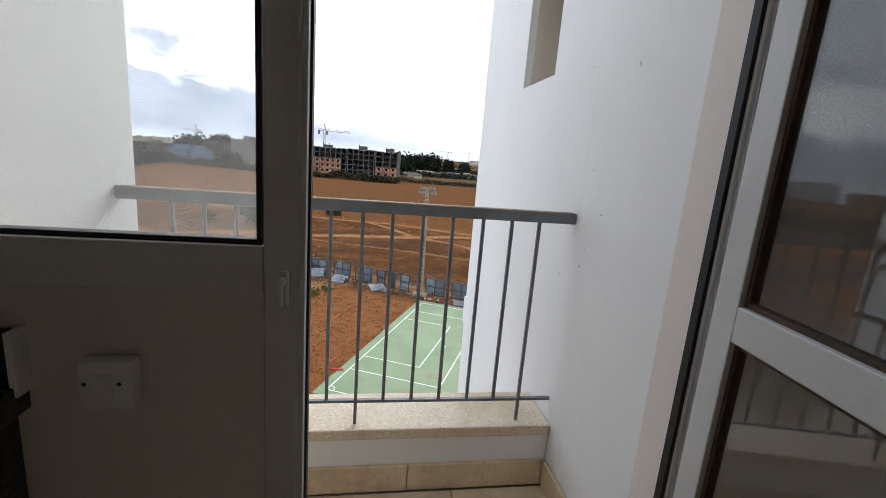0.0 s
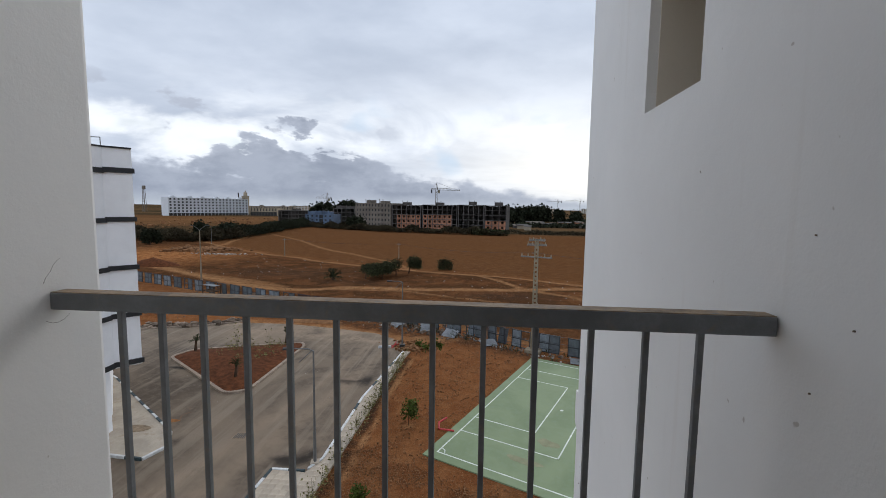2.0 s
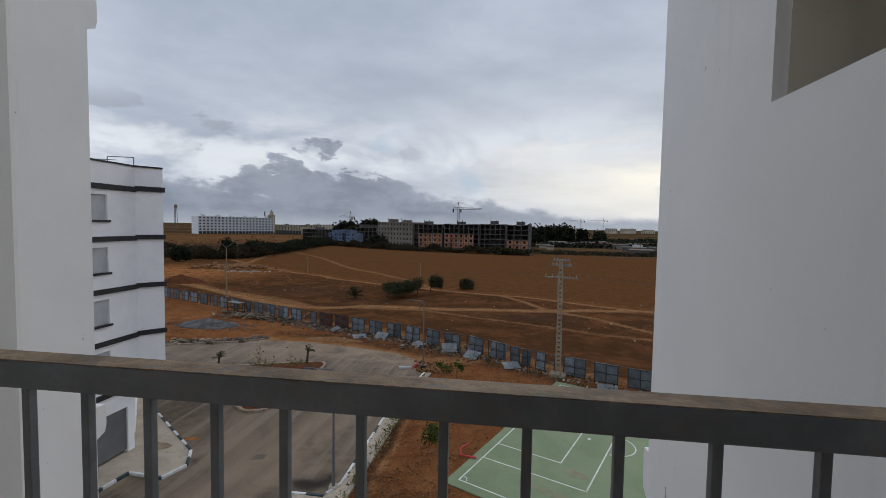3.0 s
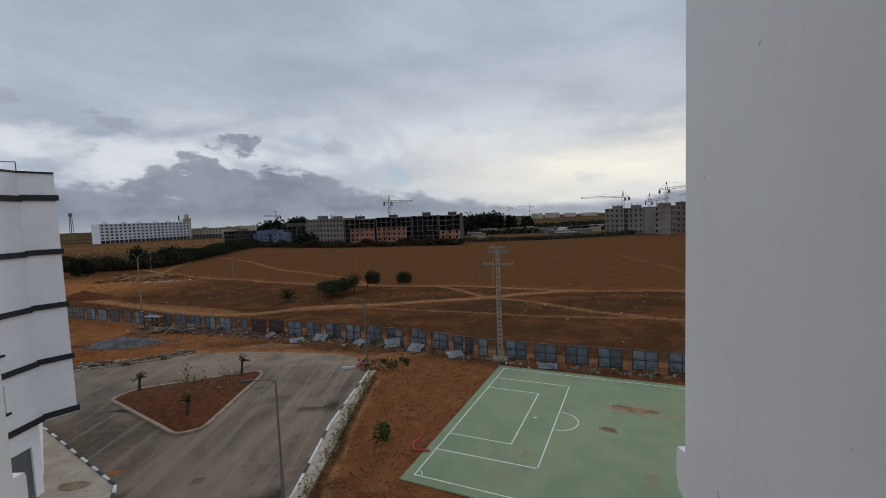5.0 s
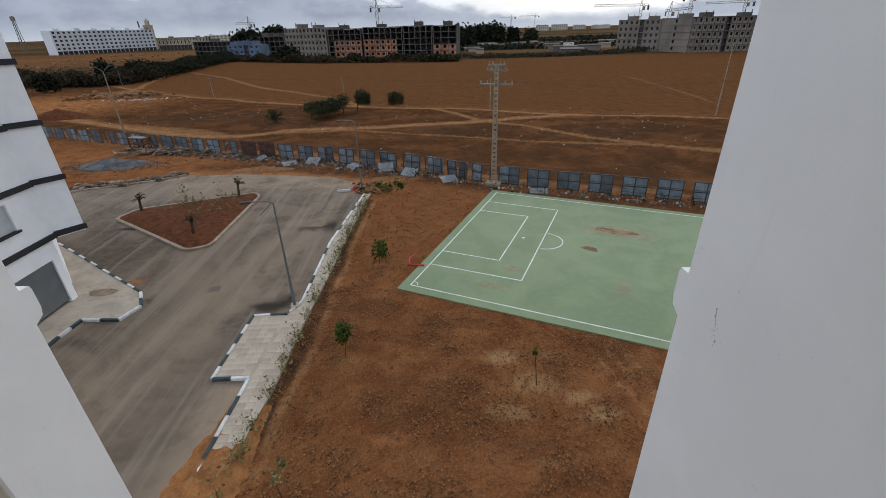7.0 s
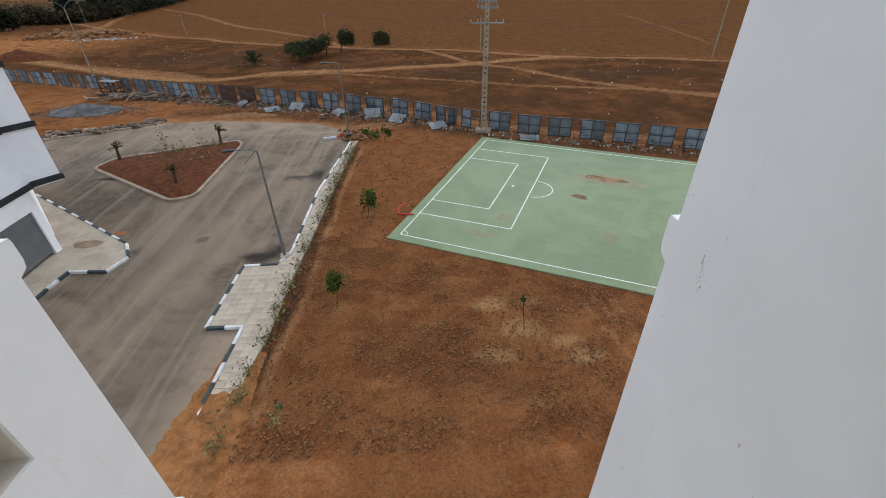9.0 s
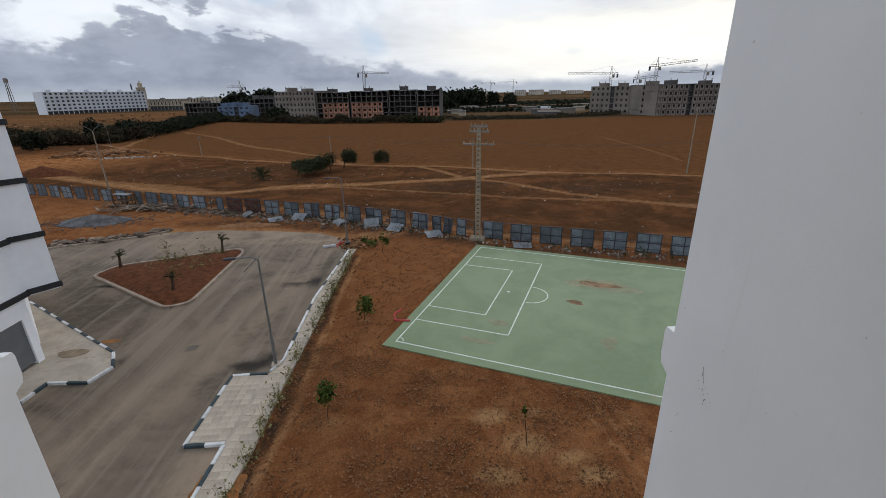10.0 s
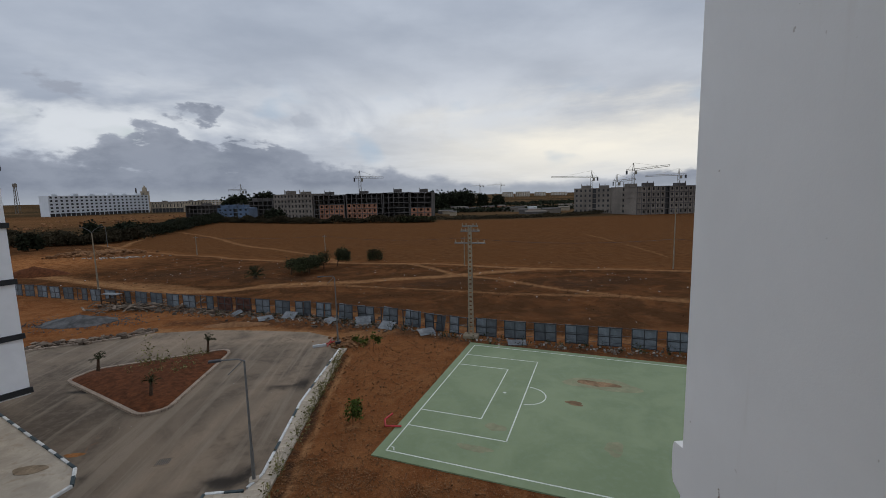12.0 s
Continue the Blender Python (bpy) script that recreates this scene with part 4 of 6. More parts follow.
def pierced(xs, ys, holes, back):
    """A wall xs[0] to xs[1] thick with a column of openings, and a return wall at its outer end that reaches xs[2]; back: the return lies on the other side."""
    zs = [GROUND] + [z for h in holes for z in h[2:]] + [TOP]
    yy = [ys[0], holes[0][0], holes[0][1], ys[1], ys[2]]
    w = 1 if back else 0
    return M().cells(xs, yy, zs, lambda i, j, k: j == 3 or (i == w and not (j == 1 and k % 2 == 1)))


slots = [(0.389, 0.831, 1.76 + k * STOREY, 2.28 + k * STOREY) for k in range(-4, 1)]
m = pierced([0.896, 1.10, 5.2], [-0.765, 1.54, 1.745], slots, False)
wall_right = solid("wall_right_wing", skew(m), WHITE, "white plastered wall of the projecting wing with a small high opening", "wall", kind="structure")
for k in range(-3, 2):
    z = 0.205 + k * 2.86
    band = M()
    prof = [(0.0, 0.035), (0.075, 0.03), (0.085, 0.0), (0.085, -0.13), (0.07, -0.185), (0.0, -0.22)]
    vs = [(x, 1.745 + d, z + h) for x in (0.900, 5.2) for d, h in prof]
    band.add(vs, [(i, (i + 1) % 6, 6 + (i + 1) % 6, 6 + i) for i in range(6)] + [(5, 4, 3, 2, 1, 0), (6, 7, 8, 9, 10, 11)])
    solid("trim_right_band", skew(band), WHITE, "white moulded band at a floor level", "trim", group="floor bands", kind="structure")
for ya, yb, za, zb in slots[-2:]:
    win = thing("niche_window", (0.905, 0.0, 0.0), "small window set back in a beige plastered opening", "window", group="niche windows")
    r = M()
    r.box(0.192, 0.42, ya - 0.05, ya, za - 0.05, zb + 0.05).box(0.192, 0.42, yb, yb + 0.05, za - 0.05, zb + 0.05)
    r.box(0.192, 0.42, ya, yb, za - 0.05, za).box(0.192, 0.42, ya, yb, zb, zb + 0.05)
    part("reveal", skew(r), BEIGE, win, "beige plastered reveal")
    s = M().box(0.03, 0.192, ya, ya + 0.004, za, zb).box(0.03, 0.192, yb - 0.004, yb, za, zb).box(0.03, 0.192, ya + 0.004, yb - 0.004, za, za + 0.004).box(0.03, 0.192, ya + 0.004, yb - 0.004, zb - 0.004, zb)
    part("reveal", skew(s), BEIGE, win, "beige plastered reveal")
    f = M().box(0.30, 0.34, ya, ya + 0.045, za, zb).box(0.30, 0.34, yb - 0.045, yb, za, zb).box(0.30, 0.34, ya, yb, za, za + 0.045).box(0.30, 0.34, ya, yb, zb - 0.045, zb)
    part("frame", f, ALU, win)
    part("pane", M().box(0.318, 0.323, ya + 0.04, yb - 0.04, za + 0.04, zb - 0.04), GLASS, win)
    # black sheet: the unlit room's shade put into its colour
    part("back", M().box(0.42, 0.45, ya - 0.05, yb + 0.05, za - 0.05, zb + 0.05), DARKHOLE, win, "black sheet standing in for the unlit room behind")

# left side: short cheek, flush facade, and the wing beyond
m = M().cells([-2.87, -0.95, -0.722], [-0.765, -0.10, 0.119], [GROUND, TOP], lambda i, j, k: i == 1 or j == 1)
wall_left = solid("wall_left_cheek", m, WHITE, "white plastered balcony side wall, cracked round the rail", "wall", kind="structure", bevel=0.012)
lslots = [(1.25, 1.66, -1.256 + k * STOREY, -0.75 + k * STOREY) for k in range(-3, 2)]
m = pierced([-8.0, -3.08, -2.87], [-0.10, 2.06, 2.27], lslots, True)
solid("wall_left_wing", m, WHITE, "white plastered wall of the wing beyond the balcony", "wall", kind="structure")
for k in range(-3, 2):
    z = -0.065 + k * 3.05
    band = M()
    vs = [(x, 2.27 + d, z + h) for x in (-8.0, -2.874) for d, h in prof]
    band.add(vs, [(i, (i + 1) % 6, 6 + (i + 1) % 6, 6 + i) for i in range(6)] + [(5, 4, 3, 2, 1, 0), (6, 7, 8, 9, 10, 11)])
    solid("trim_left_band", band, WHITE, "white moulded band at a floor level", "trim", group="floor bands", kind="structure")
for ya, yb, za, zb in lslots[1:]:
    win = thing("niche_window", (-3.08, 0.0, 0.0), "small window set back in a beige plastered opening", "window", group="niche windows")
    r = M().box(-0.22, 0.18, ya - 0.004, ya + 0.004, za, zb).box(-0.22, 0.18, yb - 0.004, yb + 0.004, za, zb)
    r.box(-0.22, 0.18, ya, yb, za - 0.004, za + 0.006).box(-0.22, 0.18, ya, yb, zb - 0.006, zb + 0.004)
    part("reveal", r, BEIGE, win, "beige plastered reveal")
    f = M().box(-0.12, -0.08, ya, ya + 0.04, za, zb).box(-0.12, -0.08, yb - 0.04, yb, za, zb).box(-0.12, -0.08, ya, yb, za, za + 0.04).box(-0.12, -0.08, ya, yb, zb - 0.04, zb)
    part("frame", f, ALU, win)
    # shade of the room behind, painted as a black sheet
    part("back", M().box(-0.26, -0.22, ya - 0.05, yb + 0.05, za - 0.05, zb + 0.05), DARKHOLE, win, "black sheet standing in for the unlit room behind")

# hairline cracks round the rail's left end
for pts in ([(0.055, 1.20), (0.062, 1.215), (0.073, 1.226), (0.082, 1.243), (0.10, 1.258)], [(0.055, 1.112), (0.07, 1.104), (0.085, 1.102), (0.10, 1.106), (0.115, 1.116)]):
    c = M()
    for (a, b), (d, e) in zip(pts, pts[1:]):
        c.beam((-0.7225, a - 0.09, b), (-0.7225, d - 0.09, e), 0.0011, 0.0008)
    solid("wall_crack", c, BARK, "hairline crack in the white plaster", "crack", kind="stuff")
# grey scuff marks low on the wing
r = random.Random(5)
c = M()
for k in range(34):
    f = k / 33
    z = 0.215 - 0.17 * f + r.gauss(0, 0.004)
    y = 1.495 - 0.05 * f + (r.gauss(0, 0.016) if f > 0.5 else r.gauss(0, 0.003))
    w, x = r.uniform(0.0007, 0.0028), 0.8965 + y * 0.0110
    c.box(x - 0.0022, x + 0.001, y - w, y + w, z - w * r.uniform(0.6, 1.6), z + w)
for y, z in ((1.60, -0.14), (1.61, -0.16), (1.62, -0.27), (1.625, -0.275), (1.0, -0.30), (1.02, -0.305), (0.7, 0.55), (0.35, 1.5), (-0.1, 1.35), (-0.2, 1.2), (-0.12, 1.06)):
    x = 0.8965 + max(0, y) * 0.0110
    c.box(x - 0.0022, x + 0.001, y - 0.0012, y + 0.0012, z - 0.0016, z + 0.0016)
solid("wall_scuff", c, SCUFF, "dark flaked scuff on the white plaster", "scuff", kind="stuff")

# balcony floor, upstand, coping
m = M().box(-0.722, 0.896, -0.04, 0.205, -0.55, 0.235)
m.box(-0.722, 0.896, -0.04, 0.119, GROUND, -0.55)
solid("wall_upstand", m, WHITE, "low white plastered balcony upstand", "wall", kind="structure")
solid("trim_coping", M().box(-0.721, 0.895, -0.052, 0.222, 0.235, 0.280), TERRAZZO, "beige terrazzo coping on the balcony upstand", "coping", kind="structure", bevel=0.006)
floor = thing("floor_balcony", (0, 0, 0), "beige tiled balcony floor", "floor", kind="structure")
part("slab", M().box(-0.722, 0.896, -0.95, -0.04, -0.25, -0.014), CONCRETE, floor)
skirt = thing("baseboard_balcony", (0, 0, 0), "beige stone skirting with worn edges", "skirting", kind="structure")
for a, b in ((-0.722, -0.28), (-0.28, 0.30), (0.30, 0.884)):
    part("stone", M().box(a + 0.002, b - 0.002, -0.058, -0.040, 0.0, 0.115), TILE, skirt, bevel=0.003)
part("stone", M().box(0.880, 0.896, -0.765, -0.060, 0.0, 0.115), TILE, skirt, bevel=0.003)
part("stone", M().box(-0.722, -0.699, -0.765, -0.060, 0.0, 0.115), TILE, skirt, bevel=0.003)

# railing
rail = thing("balcony_railing", (0, 0, 0.28), "grey painted steel balcony railing, dusty on top", "railing")
part("handrail", M().box(-0.721, 0.895, -0.024, 0.020, 1.137 - 0.28, 1.178 - 0.28), RAIL, rail, bevel=0.003)
part("dust_film", M().box(-0.719, 0.893, -0.0225, 0.0185, 1.178 - 0.28, 1.1795 - 0.28), RUSTY, rail, "rust and dust on the handrail")
part("bottom_rail", M().box(-0.721, 0.895, -0.012, 0.006, 0.374 - 0.28, 0.386 - 0.28), RAIL, rail, bevel=0.002)
BARS = (0.756, 0.645, 0.531, 0.413, 0.300, 0.187, 0.079, -0.034, -0.144, -0.248, -0.354, -0.457, -0.559)
for k, x in enumerate(BARS):
    low = 0.0 if k % 6 == 0 else 0.386 - 0.28
    part("post" if k % 6 == 0 else "baluster", M().box(x - 0.0064, x + 0.0064, -0.0095, 0.0033, low, 1.137 - 0.28), RAIL, rail, bevel=0.0015)

# plain outer shell that closes the building behind and above
for name, box in (("wall_outer_back", (-8.2, 5.4, -4.2, -4.0, GROUND, TOP)), ("wall_outer_left", (-8.2, -8.0, -4.0, 2.27, GROUND, TOP)), ("wall_outer_right", (5.2, 5.4, -4.0, 1.745, GROUND, TOP)),
                  ("wall_over_door", (-0.722, 0.896, -0.955, -0.765, 3.0, TOP)), ("wall_below_balcony", (-0.722, 0.896, -0.955, -0.765, GROUND, -0.25))):
    solid(name, M().box(*box), WHITE, "white plastered outer wall of the apartment house", "wall", kind="structure")
m = M().box(1.0, 5.45, -0.765, 1.80, TOP, TOP + 0.2).box(-8.25, -2.85, -0.765, 2.33, TOP, TOP + 0.2).box(-2.85, -0.73, -0.765, 0.13, TOP, TOP + 0.2).box(-8.25, 5.45, -4.25, -0.765, TOP, TOP + 0.2)
solid("roof_slab", m, CONCRETE, "flat concrete roof slab of the apartment house", "roof", kind="structure")
m = M().box(-8.0, -2.4, -4.0, -0.77, -0.25, -0.05).box(2.1, 5.2, -4.0, -0.77, -0.25, -0.05).box(-2.4, 2.1, -4.0, -3.4, -0.25, -0.05)
solid("floor_slab", m, CONCRETE, "plain concrete floor slab round the kitchen", "floor", kind="structure")

# ---- room behind ----
m = M()
m.box(-2.2, -0.72, -0.955, -0.765, -0.25, 2.8).prism([(0.760, -0.765), (0.719, -0.945), (0.719, -0.955), (1.9, -0.955), (1.9, -0.765)], -0.25, 2.8).box(-0.72, 0.715, -0.955, -0.765, 2.22, 2.8)
solid("wall_door", m, INSIDE, "plastered wall round the balcony door", "wall", kind="structure", bevel=0.004)
solid("wall_low", M().box(-0.72, -0.046, -0.955, -0.775, 0.0, 1.135), INSIDE, "low painted wall under the fixed window", "wall", kind="structure")
solid("wall_room_left", M().box(-2.4, -2.2, -3.2, -0.765, -0.25, 2.8), INSIDE, "plain painted kitchen wall", "wall", kind="structure")
solid("wall_room_right", M().box(1.9, 2.1, -3.2, -0.765, -0.25, 2.8), INSIDE, "plain painted kitchen wall", "wall", kind="structure")
solid("wall_room_back", M().box(-2.4, 2.1, -3.4, -3.2, -0.25, 2.8), INSIDE, "plain painted kitchen wall", "wall", kind="structure")
solid("ceiling_room", M().box(-2.4, 2.1, -3.4, -0.765, 2.8, 3.0), INSIDE, "plain white kitchen ceiling", "ceiling", kind="structure")
solid("floor_room", M().box(-2.2, 1.9, -3.2, -0.955, -0.25, 0.0), TILE, "beige tiled kitchen floor", "floor", kind="structure")

# fixed window with the meeting stile
win = thing("window_1", (0, -0.94, 0), "white aluminium fixed window beside the balcony door", "window", kind="structure")
part("stile", M().box(-0.045, 0.004, -0.02, 0.02, 0.0, 2.20), ALU, win, bevel=0.004)
part("gasket", M().box(0.004, 0.016, 0.006, 0.026, 0.0, 2.20), GASKET, win, "black rubber gasket")
part("stop", M().box(0.004, 0.0125, -0.016, 0.005, 0.0, 2.20), ALU, win, bevel=0.002)
part("bottom_rail", M().box(-0.70, -0.046, -0.02, 0.02, 1.135, 1.205), ALU, win, bevel=0.003)
part("top_rail", M().box(-0.70, -0.046, -0.02, 0.02, 2.13, 2.20), ALU, win, bevel=0.003)
part("jamb", M().box(-0.72, -0.66, -0.021, 0.021, 1.136, 2.20), ALU, win, bevel=0.003)
part("bead", M().box(-0.66, -0.048, -0.012, 0.012, 1.205, 1.213).box(-0.056, -0.048, -0.012, 0.012, 1.213, 2.13), GASKET, win, "black glazing bead")
pane = part("pane", M().box(-0.66, -0.055, -0.003, 0.003, 1.212, 2.13), GLASS, win)
pane.visible_shadow = False
h = part("handle", M().box(-0.022, -0.009, -0.030, -0.020, 1.118, 1.172), ALU, win, "white lever handle", bevel=0.004)
part("lever", M().box(-0.022, -0.012, -0.046, -0.030, 1.152, 1.164).box(-0.021, -0.013, -0.052, -0.044, 1.124, 1.164), ALU, h, bevel=0.004)

# door frame and open leaf
frame_ob = thing("door_1", (0, -0.94, 0), "white aluminium glazed balcony door standing open", "door", kind="structure")
part("frame_jamb", M().box(0.712, 0.76, -0.046, -0.016, 0.0, 2.22), ALU, frame_ob, bevel=0.003)
part("frame_gasket", M().box(0.692, 0.703, -0.003, 0.014, 0.0, 2.2), GASKET, frame_ob, "black rubber gasket")
part("frame_groove", M().box(0.699, 0.714, -0.011, -0.004, 0.0, 2.2).box(0.705, 0.716, -0.015, -0.011, 0.0, 2.2), ALU, frame_ob, bevel=0.001)
part("frame_head", M().box(-0.72, 0.716, -0.03, 0.03, 2.20, 2.22), ALU, frame_ob)
part("sill", M().box(-0.046, 0.716, -0.05, 0.17, -0.01, 0.012), TERRAZZO, frame_ob)
leaf = part("leaf", M().box(0.0, 0.055, -0.02, 0.02, 0.02, 2.18).box(0.60, 0.655, -0.02, 0.02, 0.02, 2.18)
            .box(0.055, 0.60, -0.02, 0.02, 1.095, 1.155).box(0.055, 0.60, -0.02, 0.02, 0.02, 0.10).box(0.055, 0.60, -0.02, 0.02, 2.11, 2.18), ALU, frame_ob, bevel=0.003)
leaf.matrix_basis = pose(0.712, -0.034, 0, 0, 0, -97)
for a, b in ((0.10, 1.095), (1.155, 2.11)):
    p = part("leaf_pane", M().box(0.055, 0.60, -0.003, 0.003, a, b), GLASS, leaf)
    p.visible_shadow = False
    s = M().box(0.055, 0.063, -0.010, 0.010, a, b).box(0.592, 0.60, -0.010, 0.010, a, b).box(0.063, 0.592, -0.010, 0.010, a, a + 0.008).box(0.063, 0.592, -0.010, 0.010, b - 0.008, b)
    part("leaf_bead", s, SEAL, leaf, "brown glazing sealant")
part("screw", M().tube((0.716, -0.033, 1.30), (0.716, -0.029, 1.30), 0.005), STEEL, frame_ob)

# socket box and worktop
sock = thing("wall_socket", (-0.25, -0.955, 1.0), "white plastic socket box on the low wall", "socket")
part("box", M().box(-0.034, 0.034, -0.028, 0.0, -0.036, 0.036), PLASTIC, sock, bevel=0.004)
part("rocker", M().box(-0.020, 0.010, -0.032, -0.028, -0.020, 0.018), PLASTIC, sock, bevel=0.0015)
# flat black discs: the shade in the holes is only colour
for x in (-0.026, 0.018):
    part("screw_hole", M().tube((x, -0.0285, 0.004), (x, -0.0275, 0.004), 0.003), DARKHOLE, sock)
top = thing("kitchen_worktop", (-0.36, -1.10, 0.0), "speckled dark granite kitchen worktop with upstand", "worktop")
part("slab", M().box(-0.9, 0.0, -0.5, 0.144, 0.955, 1.0), GRANITE, top, bevel=0.004)
part("upstand", M().box(-0.9, -0.005, 0.120, 0.144, 1.0, 1.075), GRANITE, top, bevel=0.002)
part("putty", M().box(-0.005, 0.004, 0.116, 0.145, 0.985, 1.078), PLASTIC, top, "white putty at the end")
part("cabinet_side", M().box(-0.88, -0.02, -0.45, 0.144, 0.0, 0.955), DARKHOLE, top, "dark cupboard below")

# ---- neighbouring house ----
NBT, NBB = 4.62, -8.75
A, B, C = (-21.95, 22.95), (-21.05, 24.1), (-30.0, 33.0)
house = thing("apartment_house", (0, 0, 0), "white apartment house with black floor bands and a roller shutter", "building")
NBY0 = 8.0
sills = [-7.45 + k * 2.95 for k in range(4)]
m = M()
WY = [(19.75, 21.1), (14.4, 15.8)]
ys = [NBY0, 14.4, 15.8, 19.75, 21.1, A[1]]
for ya, yb in ((NBY0, 14.4), (15.8, 19.75), (21.1, A[1])):
    m.box(A[0] - 0.25, A[0], ya, yb, NBB, NBT)
for ya, yb in WY[::-1]:
    z = NBB
    for s in sills:
        m.box(A[0] - 0.25, A[0], ya, yb, z, s)
        z = s + 1.42
    m.box(A[0] - 0.25, A[0], ya, yb, z, NBT)
m.prism([A, B, C, (-30, 24)], NBB, NBT)
m.box(-30, A[0] - 0.25, NBY0, NBY0 + 0.25, NBB, NBT)
part("wall", m, NB_WHITE, house)
part("roof", M().box(-30, A[0] - 0.25, NBY0 + 0.25, 23.0, NBT - 0.6, NBT - 0.4), C_GREY, house)
for ya, yb in WY:
    for s in sills:
        w = part("window", M().box(A[0] - 0.16, A[0] - 0.13, ya, yb, s, s + 1.42), BLIND, house, "pale closed roller blind")
        sl = M()
        for i in range(13):
            sl.box(A[0] - 0.13, A[0] - 0.118, ya + 0.06, yb - 0.06, s + 0.06 + i * 0.1, s + 0.14 + i * 0.1)
        part("slats", sl, BLIND, w)
        part("sill", M().box(A[0] - 0.2, A[0] + 0.09, ya - 0.14, yb + 0.14, s - 0.11, s), BLACK, w, "black window sill")
for z, h in ((-8.72, 0.30), (-5.70, 0.28), (-2.75, 0.28), (0.20, 0.28), (3.12, 0.30)):
    part("floor_band", M().box(A[0], A[0] + 0.10, NBY0, A[1] + 0.03, z, z + h), BLACK, house, "black floor band")
    d = Vector((B[0] - A[0], B[1] - A[1], 0)).normalized()
    o = Vector((d.y, -d.x, 0)) * 0.06
    part("floor_band", M().beam(Vector((*A, z + h / 2 + 0.06)) + o, Vector((*B, z + h / 2 + 0.06)) + o + d * 0.10, 0.12, h), BLACK, house, "black floor band")
part("coping", M().box(A[0] - 0.3, A[0] + 0.06, NBY0, A[1], NBT, NBT + 0.09).beam((*A, NBT + 0.05), (*B, NBT + 0.05), 0.16, 0.09), BLACK, house, "black roof coping")
part("ground_floor", M().box(-30, -21.95, NBY0, 16.3, GROUND, NBB).box(-30, -21.95, 22.15, 22.6, GROUND, NBB).box(-30, -21.95, 16.3, 22.15, -9.75, NBB)
     .box(-30, -26, 16.3, 22.15, GROUND, -9.75).prism([(-30, 22.6), (-23.6, 22.6), (-23.6, 24.4), (-30, 31.5)], GROUND, NBB), NB_WHITE, house)
shut = part("roller_shutter", M().box(-22.12, -22.05, 16.3, 22.15, GROUND + 0.30, -9.75), SHUTTER, house, "grey ribbed roller shutter")
sl = M()
for i in range(21):
    sl.box(-22.05, -22.035, 16.35, 22.1, GROUND + 0.34 + i * 0.12, GROUND + 0.43 + i * 0.12)
part("ribs", sl, SHUTTER, shut)
part("roof_rail", M().tube((-23.2, 22.4, NBT), (-23.2, 22.4, NBT + 0.55), 0.025).tube((-22.2, 23.2, NBT), (-22.2, 23.2, NBT + 0.6), 0.025).tube((-23.2, 22.4, NBT + 0.55), (-22.2, 23.2, NBT + 0.6), 0.025)
     .tube((-23.9, 22.0, NBT), (-23.9, 22.0, NBT + 0.35), 0.02).tube((-23.9, 22.0, NBT + 0.35), (-22.9, 22.7, NBT + 0.38), 0.02), GALV, house, "thin metal roof rail")

# ---- street lamps and poles ----


def street_lamp(x, y, height, turn, label, arms=1):
    ob = thing("street_lamp", (x, y, GROUND + 0.14 if y < 30 else GROUND), label, "street lamp", "street lamps", turn=turn)
    part("base", M().box(-0.22, 0.22, -0.22, 0.22, 0, 0.10), PAVE, ob, "concrete base", bevel=0.02)
    fat = 1.6 if arms == 2 else 1.0
    part("post", M().tube((0, 0, 0.1), (0, 0, height * 0.28), 0.085 * fat, 0.08 * fat, 10).tube((0, 0, height * 0.28), (0, 0, height), 0.062 * fat, 0.045 * fat, 10), POLE if arms == 2 else GALV, ob)
    for s in ((-1, 1) if arms == 2 else (-1,)):
        m = M()
        pts = [(0, 0, height - 0.03), (s * 0.25, 0, height + (0.35 if arms == 2 else 0.10)), (s * 1.0, 0, height + (0.9 if arms == 2 else 0.14))]
        for p, q in zip(pts, pts[1:]):
            m.tube(p, q, 0.036)
        if arms == 1:
            m.tube((s * 0.1, 0, height - 0.02), (s * 0.75, 0, height - 0.62), 0.022)
        a = part("arm", m, GALV, ob)
        e = pts[-1]
        part("lamp_head", M().box(min(e[0], e[0] + s * 0.55), max(e[0], e[0] + s * 0.55), -0.12, 0.12, e[2] - 0.05, e[2] + 0.05), FRAME, a, "dark lamp head", bevel=0.03)
    return ob


street_lamp(-8.45, 20.75, 6.25, 12, "slim grey steel street lamp at the kerb")
street_lamp(-7.4, 41.0, 6.6, 15, "slim grey steel street lamp by the rubble heap")
street_lamp(-51.0, 74.0, 9.2, 20, "tall pale double-armed street lamp behind the fence", 2)
street_lamp(-94.6, 144.1, 6.3, 20, "slim pale street lamp beside the scrub")


